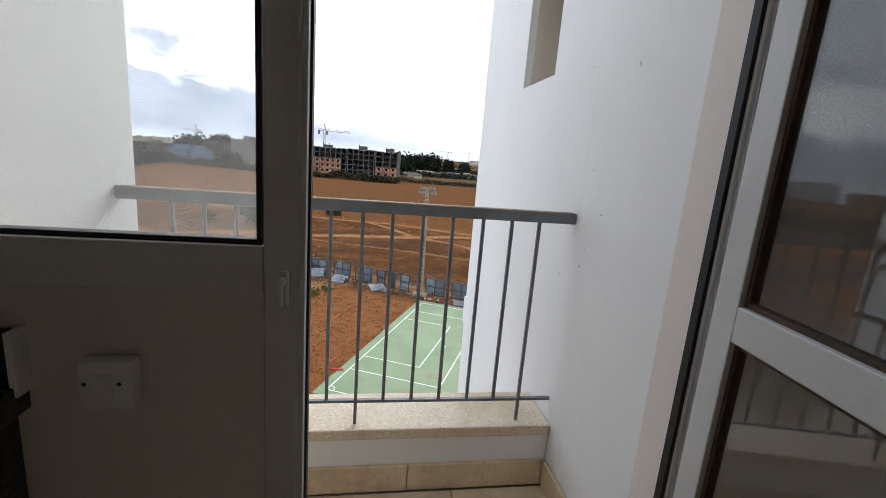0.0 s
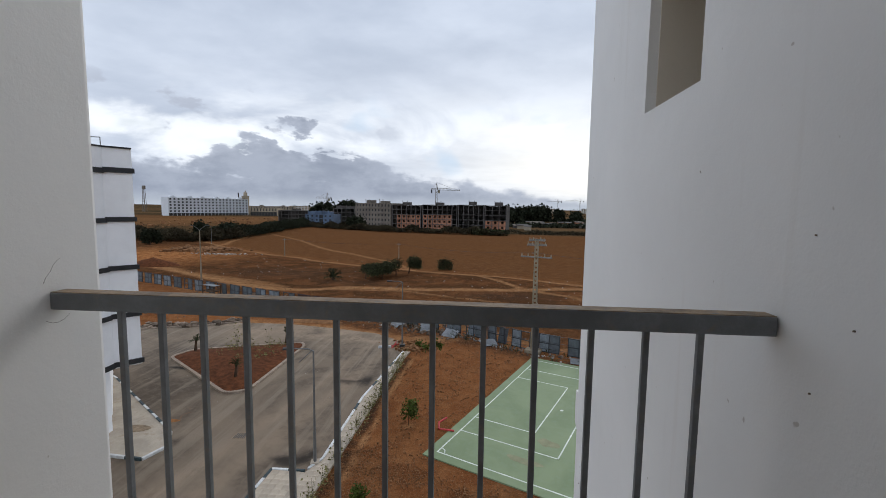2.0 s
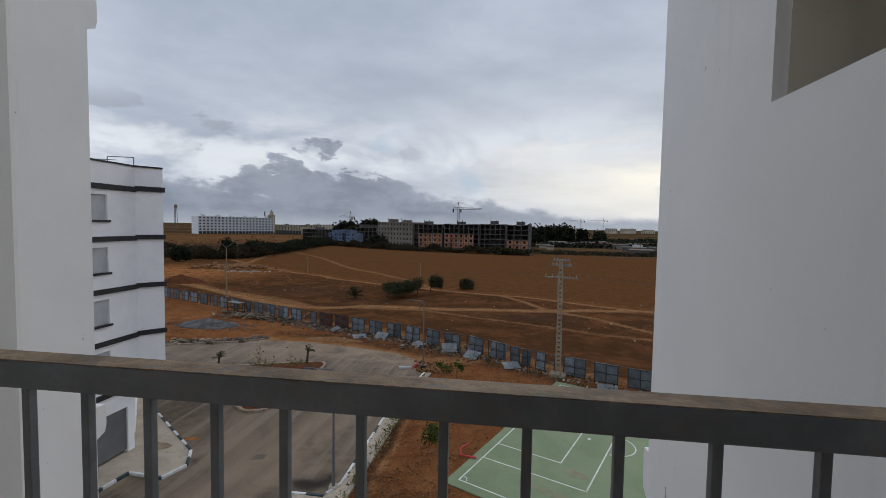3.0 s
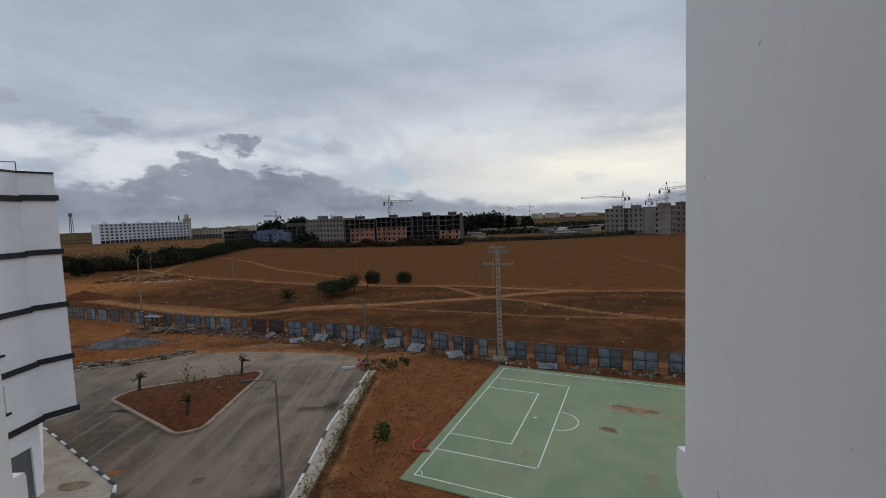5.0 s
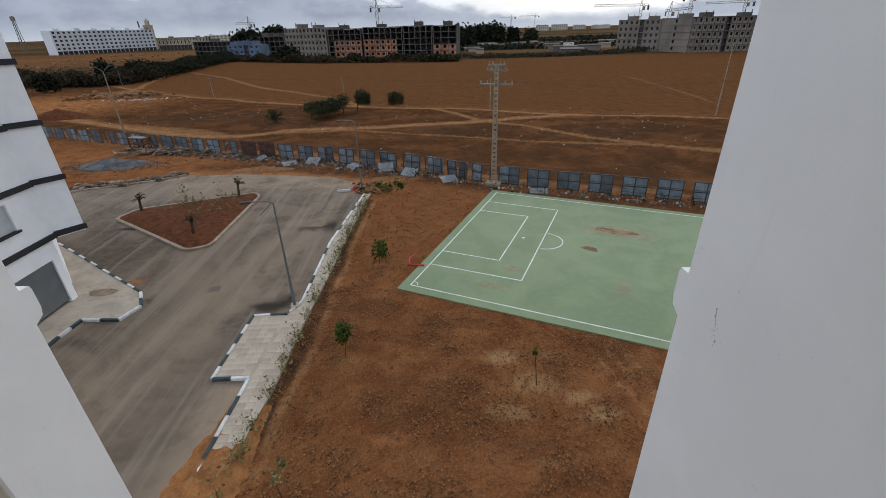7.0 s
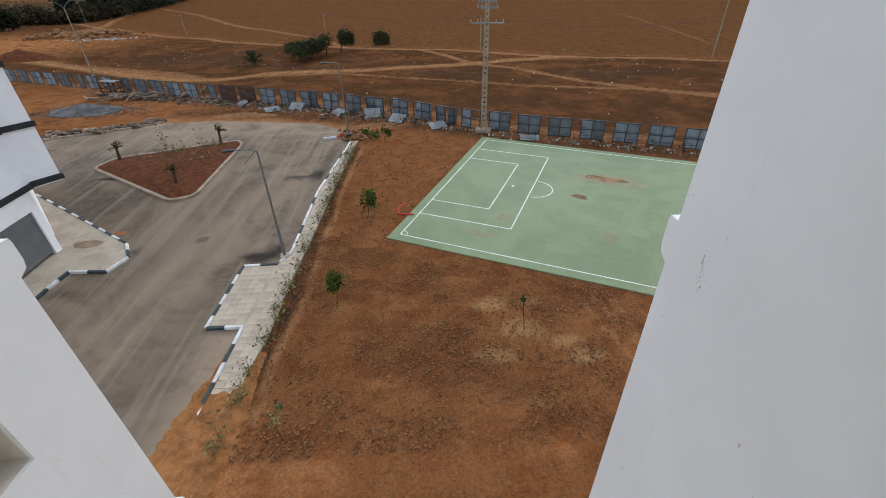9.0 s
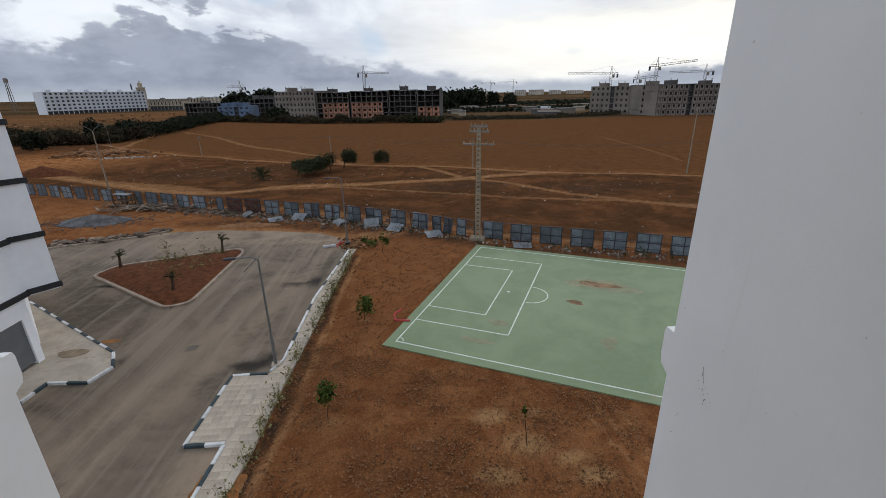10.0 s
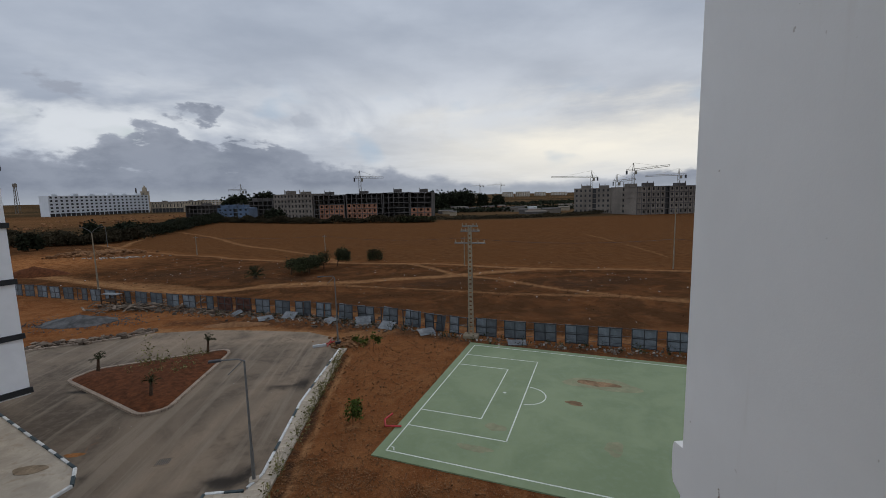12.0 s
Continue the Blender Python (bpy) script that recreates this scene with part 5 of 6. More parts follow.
def power_pole(x, y):
    ob = thing("power_pole", (x, y, GROUND), "tall pierced concrete power pole on a block", "power pole", turn=-20)
    H = 11.1
    part("footing", M().box(-0.75, 0.75, -0.55, 0.55, 0.0, 0.35), POLE, ob, "sandy concrete footing", bevel=0.08)
    for s in (-1, 1):
        part("leg", M().add([(s * 0.22 - 0.06, -0.09, 0.3), (s * 0.22 + 0.06, -0.09, 0.3), (s * 0.22 + 0.06, 0.09, 0.3), (s * 0.22 - 0.06, 0.09, 0.3),
                             (s * 0.13 - 0.05, -0.06, H), (s * 0.13 + 0.05, -0.06, H), (s * 0.13 + 0.05, 0.06, H), (s * 0.13 - 0.05, 0.06, H)],
                            [(3, 2, 1, 0), (4, 5, 6, 7), (0, 1, 5, 4), (1, 2, 6, 5), (2, 3, 7, 6), (3, 0, 4, 7)]), POLE, ob)
    for i in range(24):
        z = 0.75 + i * 0.43
        w = 0.22 - 0.08 * z / H
        part("rung", M().box(-w, w, -0.06, 0.06, z, z + 0.25), POLE, ob)
    for z, w in ((H - 0.15, 0.75), (H - 0.6, 0.9)):
        part("crossarm", M().box(-w, w, -0.05, 0.05, z, z + 0.1).box(-w, w, 0.25, 0.33, z + 0.1, z + 0.18).tube((-w, 0, z), (-w, 0.3, z + 0.12), 0.03).tube((w, 0, z), (w, 0.3, z + 0.12), 0.03), GALV, ob)
        for i in (-0.9, -0.45, 0.45, 0.9):
            part("insulator", M().tube((i * w, 0, z + 0.1), (i * w, 0, z + 0.36), 0.05, 0.04), POLE, ob)
    part("crossarm", M().box(-1.5, 1.5, -0.06, 0.06, H - 1.75, H - 1.63), GALV, ob)
    for i in (-1.4, -0.8, 0.8, 1.4):
        part("insulator", M().tube((i, 0, H - 1.63), (i, 0, H - 1.38), 0.06, 0.04), POLE, ob)


power_pole(5.55, 41.1)


def thin_pole(x, y, h, label):
    ob = thing("utility_pole", (x, y, GROUND), label, "utility pole", "utility poles")
    part("post", M().tube((0, 0, 0), (0, 0, h), 0.12, 0.07), POLE, ob)
    part("crossarm", M().box(-0.6, 0.6, -0.04, 0.04, h - 0.35, h - 0.27), GALV, ob)


thin_pole(10.7, 84.6, 5.7, "thin pale utility pole in the field")
thin_pole(46.5, 72.5, 10.9, "tall thin pale utility pole in the field")
thin_pole(-22.0, 114.9, 4.2, "thin pale utility pole behind the trees")
thin_pole(-54.4, 115.3, 4.8, "thin pale utility pole in the field")


def cable(p, q, sag, r=0.018):
    m = M()
    pts = [Vector(p).lerp(Vector(q), i / 14) - Vector((0, 0, sag * 4 * (i / 14) * (1 - i / 14))) for i in range(15)]
    for a, b in zip(pts, pts[1:]):
        m.tube(a, b, r, n=4)
    solid("power_cable", m, CABLE, "thin black overhead cable slung between poles", "cable", "cables")


cable((10.7, 84.6, -7.15), (46.5, 72.5, -7.3), 0.9, 0.03)
cable((46.5, 72.5, -7.3), (98, 56, -7.4), 1.0, 0.03)
cable((10.7, 84.6, -7.15), (-22.0, 114.9, -8.6), 0.8, 0.025)
cable((-22.0, 114.9, -8.6), (-54.4, 115.3, -8.0), 0.6, 0.025)


# ---- sheet-metal fence ----
def walk_line(line, step, start=0.0):
    out, carry = [], start
    for (ax, ay), (bx, by) in zip(line, line[1:]):
        d = math.hypot(bx - ax, by - ay)
        while carry < d:
            out.append((ax + (bx - ax) * carry / d, ay + (by - ay) * carry / d, math.degrees(math.atan2(by - ay, bx - ax))))
            carry += step
        carry -= d
    return out


fence = thing("site_fence", (0, 0, 0), "patchy site fence of blue-grey metal sheets in dark frames", "fence")
sheets = [M().box(-0.98, -0.03, -0.012, 0.012, 0.06, 1.80).mesh("sheet", SHEET), M().box(0.03, 0.98, -0.012, 0.012, 0.06, 1.80).mesh("sheet", SHEET)]
rust = M().box(-1.2, 1.2, -0.012, 0.012, 0.1, 1.9).mesh("sheet", RUST_SHEET)
fr = M()
for x in (-1.0, 0.0, 1.0):
    fr.box(x - 0.045, x + 0.045, -0.035, 0.035, 0.0, 1.88)
for z in (0.12, 0.96, 1.80):
    fr.box(-0.97, -0.03, 0.013, 0.045, z - 0.04, z + 0.04).box(0.03, 0.97, 0.013, 0.045, z - 0.04, z + 0.04)
    fr.box(-0.97, -0.03, -0.045, -0.013, z - 0.04, z + 0.04).box(0.03, 0.97, -0.045, -0.013, z - 0.04, z + 0.04)
fr = fr.mesh("frame", FRAME)
r = random.Random(11)
stops = walk_line(FENCE, 2.86, 0.4)
for i, (x, y, a) in enumerate(stops):
    f = new("frame", fr)
    f.parent = fence
    f.matrix_basis = pose(x, y, GROUND, r.gauss(0, 1.5), r.gauss(0, 1.2), a)
    if i in (20, 21):
        s = new("sheet", rust)
        s.parent = f
        continue
    for j, me in enumerate(sheets):
        if r.random() < (0.10 if i > 8 else 0.0):
            continue
        s = new("sheet", me)
        s.parent = f
        if 9 <= i <= 17 and r.random() < 0.45:
            s.matrix_basis = pose(r.gauss(0, 0.05), -0.08 - r.random() * 0.1, r.gauss(0, 0.05), r.uniform(3, 16), r.gauss(0, 7), r.gauss(0, 5))
for (x0, y0, a0), (x1, y1, a1) in zip(stops, stops[1:]):
    if max(abs(x0), abs(x1)) < 62:
        part("wire_rail", M().beam((x0, y0, GROUND + 1.1), (x1, y1, GROUND + 1.1), 0.025, 0.03).beam((x0, y0, GROUND + 1.80), (x1, y1, GROUND + 1.80), 0.025, 0.03).beam((x0, y0, GROUND + 0.4), (x1, y1, GROUND + 0.4), 0.025, 0.03), FRAME, fence)


def fallen_sheet(x, y, turn, lift, bend):
    """A buckled metal sheet leaning on the rubble."""
    ob = thing("fallen_sheet", (x, y, GROUND + 0.03), "buckled grey metal sheet fallen from the fence", "metal sheet", "fallen sheets", turn=turn)
    prof = [(-0.55, 0.04), (-0.2, 0.10 + bend), (0.15, 0.16 + lift * 0.5), (0.55, 0.10 + lift)]
    vs = [(a, b, z + d) for d in (0.0, 0.015) for a, z in prof for b in (-0.85, 0.85)]
    fs = []
    for i in range(3):
        fs += [(2 * i, 2 * i + 1, 2 * i + 3, 2 * i + 2), (8 + 2 * i, 10 + 2 * i, 11 + 2 * i, 9 + 2 * i), (2 * i, 2 * i + 2, 10 + 2 * i, 8 + 2 * i), (2 * i + 1, 9 + 2 * i, 11 + 2 * i, 2 * i + 3)]
    part("sheet", M().add(vs, fs + [(0, 8, 9, 1), (6, 7, 15, 14)]), FALLEN, ob)
    part("rail", M().beam((-0.2, -0.86, 0.05 + bend), (-0.2, 0.86, 0.07 + bend), 0.04, 0.04), FRAME, ob)


for x, y, turn, lift, bend in ((-14.6, 51.2, 70, 0.5, 0.1), (-9.4, 48.7, 40, 0.25, 0.2), (-5.6, 47.2, 95, 0.65, 0.05), (-2.9, 45.4, 60, 0.5, 0.15), (1.2, 42.9, 110, 0.3, 0.1), (-21.5, 53.6, 30, 0.35, 0.1), (9.5, 38.6, 80, 0.1, 0.05), (-17.3, 50.9, 120, 0.2, 0.15)):
    fallen_sheet(x, y, turn, lift, bend)


# ---- vegetation ----
def branch(m, p, d, length, r0, depth, rnd, tips):
    """A limb that forks."""
    q = p + d * length
    m.tube(p, q, r0, r0 * 0.62, 6)
    if depth == 0:
        tips.append(q)
        return
    for _ in range(rnd.choice((2, 3))):
        e = (d + Vector((rnd.gauss(0, 0.5), rnd.gauss(0, 0.5), rnd.gauss(0.08, 0.25)))).normalized()
        branch(m, q, e, length * rnd.uniform(0.6, 0.85), r0 * 0.6, depth - 1, rnd, tips)


def tree(name, x, y, height, spread, leaves, size, mat, label, group, seed, trunk=0.35, depth=3, r0=0.14, low=0.9):
    rnd = random.Random(seed)
    ob = thing(name, (x, y, GROUND), label, "tree", group)
    wood, tips = M(), []
    branch(wood, Vector((0, 0, -0.05)), Vector((rnd.gauss(0, 0.08), rnd.gauss(0, 0.08), 1)).normalized(), height * trunk, r0, depth, rnd, tips)
    part("trunk", wood, BARK, ob)
    crown = M()
    top = max(t.z for t in tips)
    wide = max(max(abs(t.x), abs(t.y)) for t in tips) + 0.01
    for i in range(leaves):
        t = rnd.choice(tips)
        s = Vector((t.x * spread * 0.5 / wide, t.y * spread * 0.5 / wide, t.z * height * 0.86 / top * (rnd.uniform(low, 1.0))))
        crown.leaf(s + Vector((rnd.gauss(0, spread * 0.09), rnd.gauss(0, spread * 0.09), rnd.gauss(0, height * 0.07))), size * rnd.uniform(0.6, 1.3), rnd)
    part("crown", crown, mat, ob)
    return ob


tree("sapling", -4.9, 16.5, 1.9, 0.9, 480, 0.14, LEAF, "young leafy green sapling in bare earth", "saplings", 1, 0.45, 2, 0.025, 0.55)
tree("sapling", 3.85, 14.05, 2.2, 0.35, 45, 0.11, LEAF, "thin sapling with a small tuft of leaves", "saplings", 11, 0.86, 0, 0.02)
tree("sapling", -4.15, 25.6, 2.1, 1.1, 420, 0.16, LEAF, "young green sapling in bare earth", "saplings", 3, 0.4, 2, 0.025, 0.5)
tree("sapling", -3.8, 38.4, 1.8, 1.1, 220, 0.17, LEAF, "young green sapling near the fence", "saplings", 4, 0.4, 2, 0.025)
tree("sapling", -5.7, 9.2, 1.9, 0.8, 110, 0.10, WEED, "spindly dry sapling near the pavement", "saplings", 9, 0.6, 1, 0.015)
for i, (x, y, h, w) in enumerate(((-21.9, 80.5, 3.4, 6.0), (-18.9, 81.6, 3.4, 4.2), (-17.0, 85.9, 4.0, 5.0), (-14.9, 89.0, 4.1, 4.4))):
    tree("olive_tree", x, y, h, w, 3000, 0.24, LEAF_DARK, "dark olive tree in a small clump by the track", "olive trees", 20 + i, 0.24, 4, 0.16, 0.5)
tree("round_bush", -7.9, 95.2, 2.9, 3.0, 1700, 0.24, LEAF_DARK, "dense dark round bush beside the track", "bushes", 31, 0.18, 4, 0.14, 0.15)


def palm(x, y, h, seed, label):
    rnd = random.Random(seed)
    ob = thing("small_palm", (x, y, GROUND + 0.2), label, "palm", "small palms")
    part("trunk", M().tube((0, 0, 0), (0.1, 0.05, h * 0.62), 0.13, 0.09, 8), BARK, ob)
    m = M()
    for i in range(16):
        a, up = rnd.uniform(0, 6.28), rnd.uniform(0.3, 1.4)
        d = Vector((math.cos(a) * math.cos(up), math.sin(a) * math.cos(up), math.sin(up)))
        p = Vector((0.1, 0.05, h * 0.6))
        for j in range(5):
            q = p + d * h * 0.075
            m.tube(p, q, 0.012, n=3)
            for _ in range(5):
                m.leaf(p.lerp(q, rnd.random()), 0.15, rnd, 0.12)
            d = (d + Vector((0, 0, -0.22))).normalized()
            p = q
    part("fronds", m, LEAF_DARK, ob)


dwarf = thing("palm_shrub", (-27.7, 78.7, GROUND), "dark bushy dwarf palm in the field", "palm")
rnd = random.Random(77)
part("stump", M().tube((0, 0, -0.05), (0, 0, 0.7), 0.4, 0.25, 8), BARK, dwarf)
m = M()
for i in range(70):
    a, up = rnd.uniform(0, 6.28), rnd.uniform(0.0, 1.35)
    d = Vector((math.cos(a) * math.cos(up), math.sin(a) * math.cos(up), math.sin(up)))
    p = Vector((0, 0, 0.5))
    for j in range(4):
        q = p + d * rnd.uniform(0.40, 0.55)
        m.tube(p, q, 0.03, n=3)
        for _ in range(5):
            m.leaf(p.lerp(q, rnd.random()), 0.26, rnd, 0.12)
        d = (d + Vector((0, 0, -0.16))).normalized()
        p = q
part("fronds", m, LEAF_DARK, dwarf)
palm(-26.3, 36.6, 1.8, 1, "small dark palm at the island's tip")
palm(-19.1, 31.1, 1.8, 2, "small dark palm in red earth")
palm(-18.9, 39.7, 2.0, 3, "small dark palm at the island's far end")


def weeds(name, spots, mat, label, seed, size=0.12, leaves=24, tall=0.5):
    rnd = random.Random(seed)
    m = M()
    for x, y, s in spots:
        for _ in range(int(leaves * s)):
            m.leaf((x + rnd.gauss(0, 0.16 * s), y + rnd.gauss(0, 0.16 * s), GROUND + 0.1 + abs(rnd.gauss(0, tall * 0.5 * s))), size * rnd.uniform(0.6, 1.5), rnd, 0.3)
        for _ in range(3):
            m.tube((x, y, GROUND), (x + rnd.gauss(0, 0.12), y + rnd.gauss(0, 0.12), GROUND + tall * s), 0.006, n=3)
    solid(name, m, mat, label, "weeds", kind="stuff")


r = random.Random(3)
spots = []
for i in range(120):
    y = r.uniform(8.5, 39)
    spots.append((np.interp(y, [4, 12.1, 14.5, 18.8, 22.8, 29.8, 37.7], [-8.1, -7.85, -7.65, -7.55, -7.3, -7.0, -6.6]) + r.gauss(0, 0.13), y, r.uniform(0.4, 1.4)))
weeds("weed_strip", spots, WEED, "dry yellow-green weeds along the pavement edge", 4, 0.13, 16, 0.75)
weeds("island_weeds", [(r.uniform(-25, -18), r.uniform(34.5, 40), r.uniform(0.6, 1.6)) for _ in range(34)], WEED, "sparse weeds on the red island", 5, 0.15)
weeds("island_weeds", [(-23.2, 38.4, 2.4), (-22.6, 37.4, 2.0), (-20.2, 38.9, 1.8)], WEED, "straggly dry shrubs on the red island", 15, 0.16, 26, 1.0)
weeds("fence_weeds", [(x + r.gauss(0, 0.5), y - 1.0 + r.gauss(0, 0.5), r.uniform(0.6, 1.8)) for x, y, a in walk_line(FENCE, 0.9)[8:70]], LEAF_DARK, "dark weeds at the foot of the fence", 6, 0.16, 14, 0.5)
weeds("heap_weeds", [(-5.4 + r.gauss(0, 0.7), 40.8 + r.gauss(0, 0.5), 0.9) for _ in range(8)], LEAF, "green weeds beside the rubble heap", 7, 0.2, 30, 0.5)


def hedge(name, line, width, height, count, size, mat, label, seed):
    """Uneven scrub along a line."""
    rnd = random.Random(seed)
    m = M()
    seg = [math.hypot(b[0] - a[0], b[1] - a[1]) for a, b in zip(line, line[1:])]
    total = sum(seg)
    for _ in range(count):
        t = rnd.random() * total
        for (a, b), d in zip(zip(line, line[1:]), seg):
            if t <= d:
                break
            t -= d
        x, y = a[0] + (b[0] - a[0]) * t / d, a[1] + (b[1] - a[1]) * t / d
        x, y = x + rnd.gauss(0, width * 0.3), y + rnd.gauss(0, width * 0.3)
        top = height * max(0.2, 0.75 + 0.7 * noise.noise(Vector((x / 7, y / 7, seed))))
        m.leaf((x, y, GROUND + top * math.sqrt(rnd.random())), size * rnd.uniform(0.6, 1.4), rnd, 0.55)
    solid(name, m, mat, label, "scrub", kind="stuff")


hedge("scrub_line", [(-118, 280), (-85, 258), (-52, 238), (-20, 230), (11, 222)], 6, 3.6, 36000, 0.5, SCRUB, "long brown scrub hedge below the building sites", 1)
hedge("dry_scrub", [(-62, 90), (-30, 73), (0, 63), (32, 51)], 14, 0.22, 2600, 0.12, STUBBLE, "sparse dry scrub on the waste ground", 12)
hedge("scrub_thicket", [(-150, 168), (-122, 156), (-106, 156), (-104, 172)], 11, 5.0, 30000, 0.5, SCRUB, "dark scrub thicket at the field's edge", 2)
hedge("scrub_thicket", [(-106, 166), (-105, 195), (-113, 235), (-118, 280)], 9, 5.4, 30000, 0.5, FAR_TREE, "dark scrub thicket at the field's edge", 3)
hedge("green_hedge", [(-4, 224), (13, 222)], 3, 3.0, 1300, 0.9, LEAF_DARK, "low dark green hedge below the building site", 4)
hedge("scrub_line", [(16, 240), (60, 236), (105, 250), (160, 300)], 10, 2.0, 8000, 0.6, SCRUB, "low dark scrub at the field's far edge", 5)
hedge("scrub_line", [(20, 330), (70, 330), (130, 345)], 24, 3.2, 2600, 1.5, FAR_TREE, "low dark hedges between far plots", 6)
hedge("scrub_line", [(25, 470), (120, 480), (220, 520)], 40, 3.5, 2200, 2.2, FAR_TREE, "low dark hedges between far plots", 7)
for i, (az, d, h, w) in enumerate(((-39.3, 178, 5.5, 5), (-34.4, 190, 8, 7), (-31.2, 205, 7, 10), (-16.0, 268, 9.5, 13), (-20.3, 370, 19, 17), (-18.0, 375, 20, 16))):
    x, y = d * math.sin(radians(az)), d * math.cos(radians(az))
    tree("broad_tree", x, y, h, w, 1700, h * 0.13, FAR_TREE, "dark broad tree before the building sites", "far trees", 50 + i, 0.25, 4, 0.3, 0.25)
for i, (az, d, h, w) in enumerate(((3.8, 380, 16, 14), (4.6, 400, 18.5, 13), (5.5, 395, 17, 15), (6.5, 400, 17.5, 16), (7.3, 410, 17, 14), (8.3, 400, 19, 14), (9.1, 405, 17.5, 12), (10.5, 410, 15.5, 15), (12.6, 410, 13.5, 13), (6.0, 430, 16, 18), (7.9, 430, 16, 18))):
    x, y = d * math.sin(radians(az - 0.8)), d * math.cos(radians(az - 0.8))
    tree("tall_tree", x, y, h, w, 1500, h * 0.11, FAR_TREE, "dark tall tree in a far grove", "far grove", 70 + i, 0.22, 4, 0.3, 0.3)


# ---- far buildings ----
def polar(az, d):
    return (d * math.sin(radians(az)) - 0.33, d * math.cos(radians(az)))


def site_building(name, az0, d0, az1, d1, depth, floors, top, wall, label, bay=3.6, open_floors=(), open_bays=(), frame_mat=C_GREY, arcade=False, brick_floors=None, group="", lumps=3, seed=1, glazed=0.5):
    """A block with slabs, columns and walls with real window openings; some bays left open."""
    rnd = random.Random(seed)
    p, q = Vector(polar(az0, d0)), Vector(polar(az1, d1))
    L = (q - p).length
    fh = (top - GROUND) / floors
    ob = thing(name, (p.x, p.y, GROUND), label, "building", group, turn=math.degrees(math.atan2(q.y - p.y, q.x - p.x)))
    n = max(1, round(L / bay))
    b = L / n
    fr, walls, brick = M(), M(), M()
    for f in range(floors + 1):
        fr.box(-0.2, L + 0.2, -0.2, depth, f * fh - 0.32, f * fh)
    for i in range(n + 1):
        fr.box(i * b - 0.22, i * b + 0.22, 0.0, 0.4, 0, floors * fh)
    # black sheet behind the facade paints the shade of the rooms
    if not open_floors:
        part("interior_shade", M().box(0.3, L - 0.3, 1.1, 1.4, 0, floors * fh - 0.4), DARKHOLE, ob, "black sheet standing in for unlit rooms")
    walls.box(0.2, L - 0.2, depth - 4, depth - 0.3, 0, floors * fh - 0.4)
    walls.box(-0.15, 0.15, 0.4, depth, 0, floors * fh - 0.1).box(L - 0.15, L + 0.15, 0.4, depth, 0, floors * fh - 0.1)
    for f in range(floors):
        z0, z1 = f * fh, (f + 1) * fh - 0.32
        for i in range(n):
            if f in open_floors or (i in open_bays) or (arcade and f == 0):
                continue
            t = brick if brick_floors is not None and f in brick_floors else walls
            x0, x1 = i * b + 0.22, (i + 1) * b - 0.22
            w = min(2.4, (x1 - x0) * glazed) if glazed > 0.5 else min(1.5, (x1 - x0) * 0.5)
            c = (x0 + x1) / 2
            t.box(x0, c - w / 2, 0.05, 0.3, z0, z1).box(c + w / 2, x1, 0.05, 0.3, z0, z1)
            t.box(c - w / 2, c + w / 2, 0.05, 0.3, z0, z0 + 0.95).box(c - w / 2, c + w / 2, 0.05, 0.3, z1 - 0.45, z1)
    part("frame", fr, frame_mat, ob)
    part("wall", walls, wall, ob)
    if brick.v:
        part("infill", brick, C_BRICK, ob, "red hollow-brick infill")
    for i in range(lumps):
        x = (i + 0.5) * L / lumps + rnd.uniform(-2, 2)
        part("stair_head", M().box(x - 2.4, x + 2.4, 3, 8, floors * fh, floors * fh + rnd.uniform(1.4, 2.2)).box(x - 2.2, x - 1.9, 2, 2.3, floors * fh, floors * fh + 2.8).box(x + 1.2, x + 1.5, 2, 2.3, floors * fh, floors * fh + 2.6), frame_mat, ob)
    return ob


site_building("unfinished_block", -16.4, 318, -11.95, 291, 16, 5, 3.6, C_GREY, "raw grey concrete apartment block with empty windows", 3.4, seed=2, lumps=2, open_bays=())
site_building("unfinished_block", -11.7, 290, -8.0, 284, 16, 5, 2.6, C_DARK, "unfinished block with brick lower floors and open upper frame", 3.4, (3, 4), (0,), C_DARK, False, (0, 1, 2), seed=3, lumps=1)
site_building("unfinished_block", -7.7, 283, -3.2, 278, 16, 5, 3.0, C_DARK, "unfinished block with brick lower floors and open upper frame", 3.4, (3, 4), (6,), C_DARK, False, (0, 1, 2), seed=4, lumps=1)
site_building("unfinished_block", -3.0, 277, 0.3, 275, 16, 5, 3.2, C_DARK, "bare concrete frame block without walls", 3.4, (0, 1, 2, 3, 4), (), C_DARK, seed=5, lumps=1)
site_building("unfinished_block", 0.5, 274, 3.25, 272, 16, 5, 2.9, C_DARK, "unfinished block with one brick-walled floor", 5.0, (2, 3, 4), (), C_DARK, False, (0, 1), seed=6, lumps=1)
site_building("unfinished_block", -25.8, 400, -18.6, 350, 14, 3, -3.0, C_DARK, "low dark unfinished concrete frame", 4.0, (0, 1, 2), (), C_DARK, seed=7, lumps=2)
site_building("unfinished_block", -19.2, 345, -16.6, 335, 14, 4, -0.6, C_DARK, "dark unfinished concrete frame with open floors", 4.0, (0, 1, 2, 3), (), C_DARK, seed=8, lumps=2)
site_building("blue_block", -22.6, 318, -19.35, 308, 12, 3, -4.5, C_BLUE, "low blue and white finished block", 3.4, (), (3,), C_BLUE, seed=9, lumps=3)
site_building("grey_block", 21.5, 292, 25.7, 286, 16, 5, 3.0, C_GREY, "raw grey concrete apartment block under cranes", 2.7, (), (4,), C_GREY, seed=10, lumps=2, group="grey blocks")
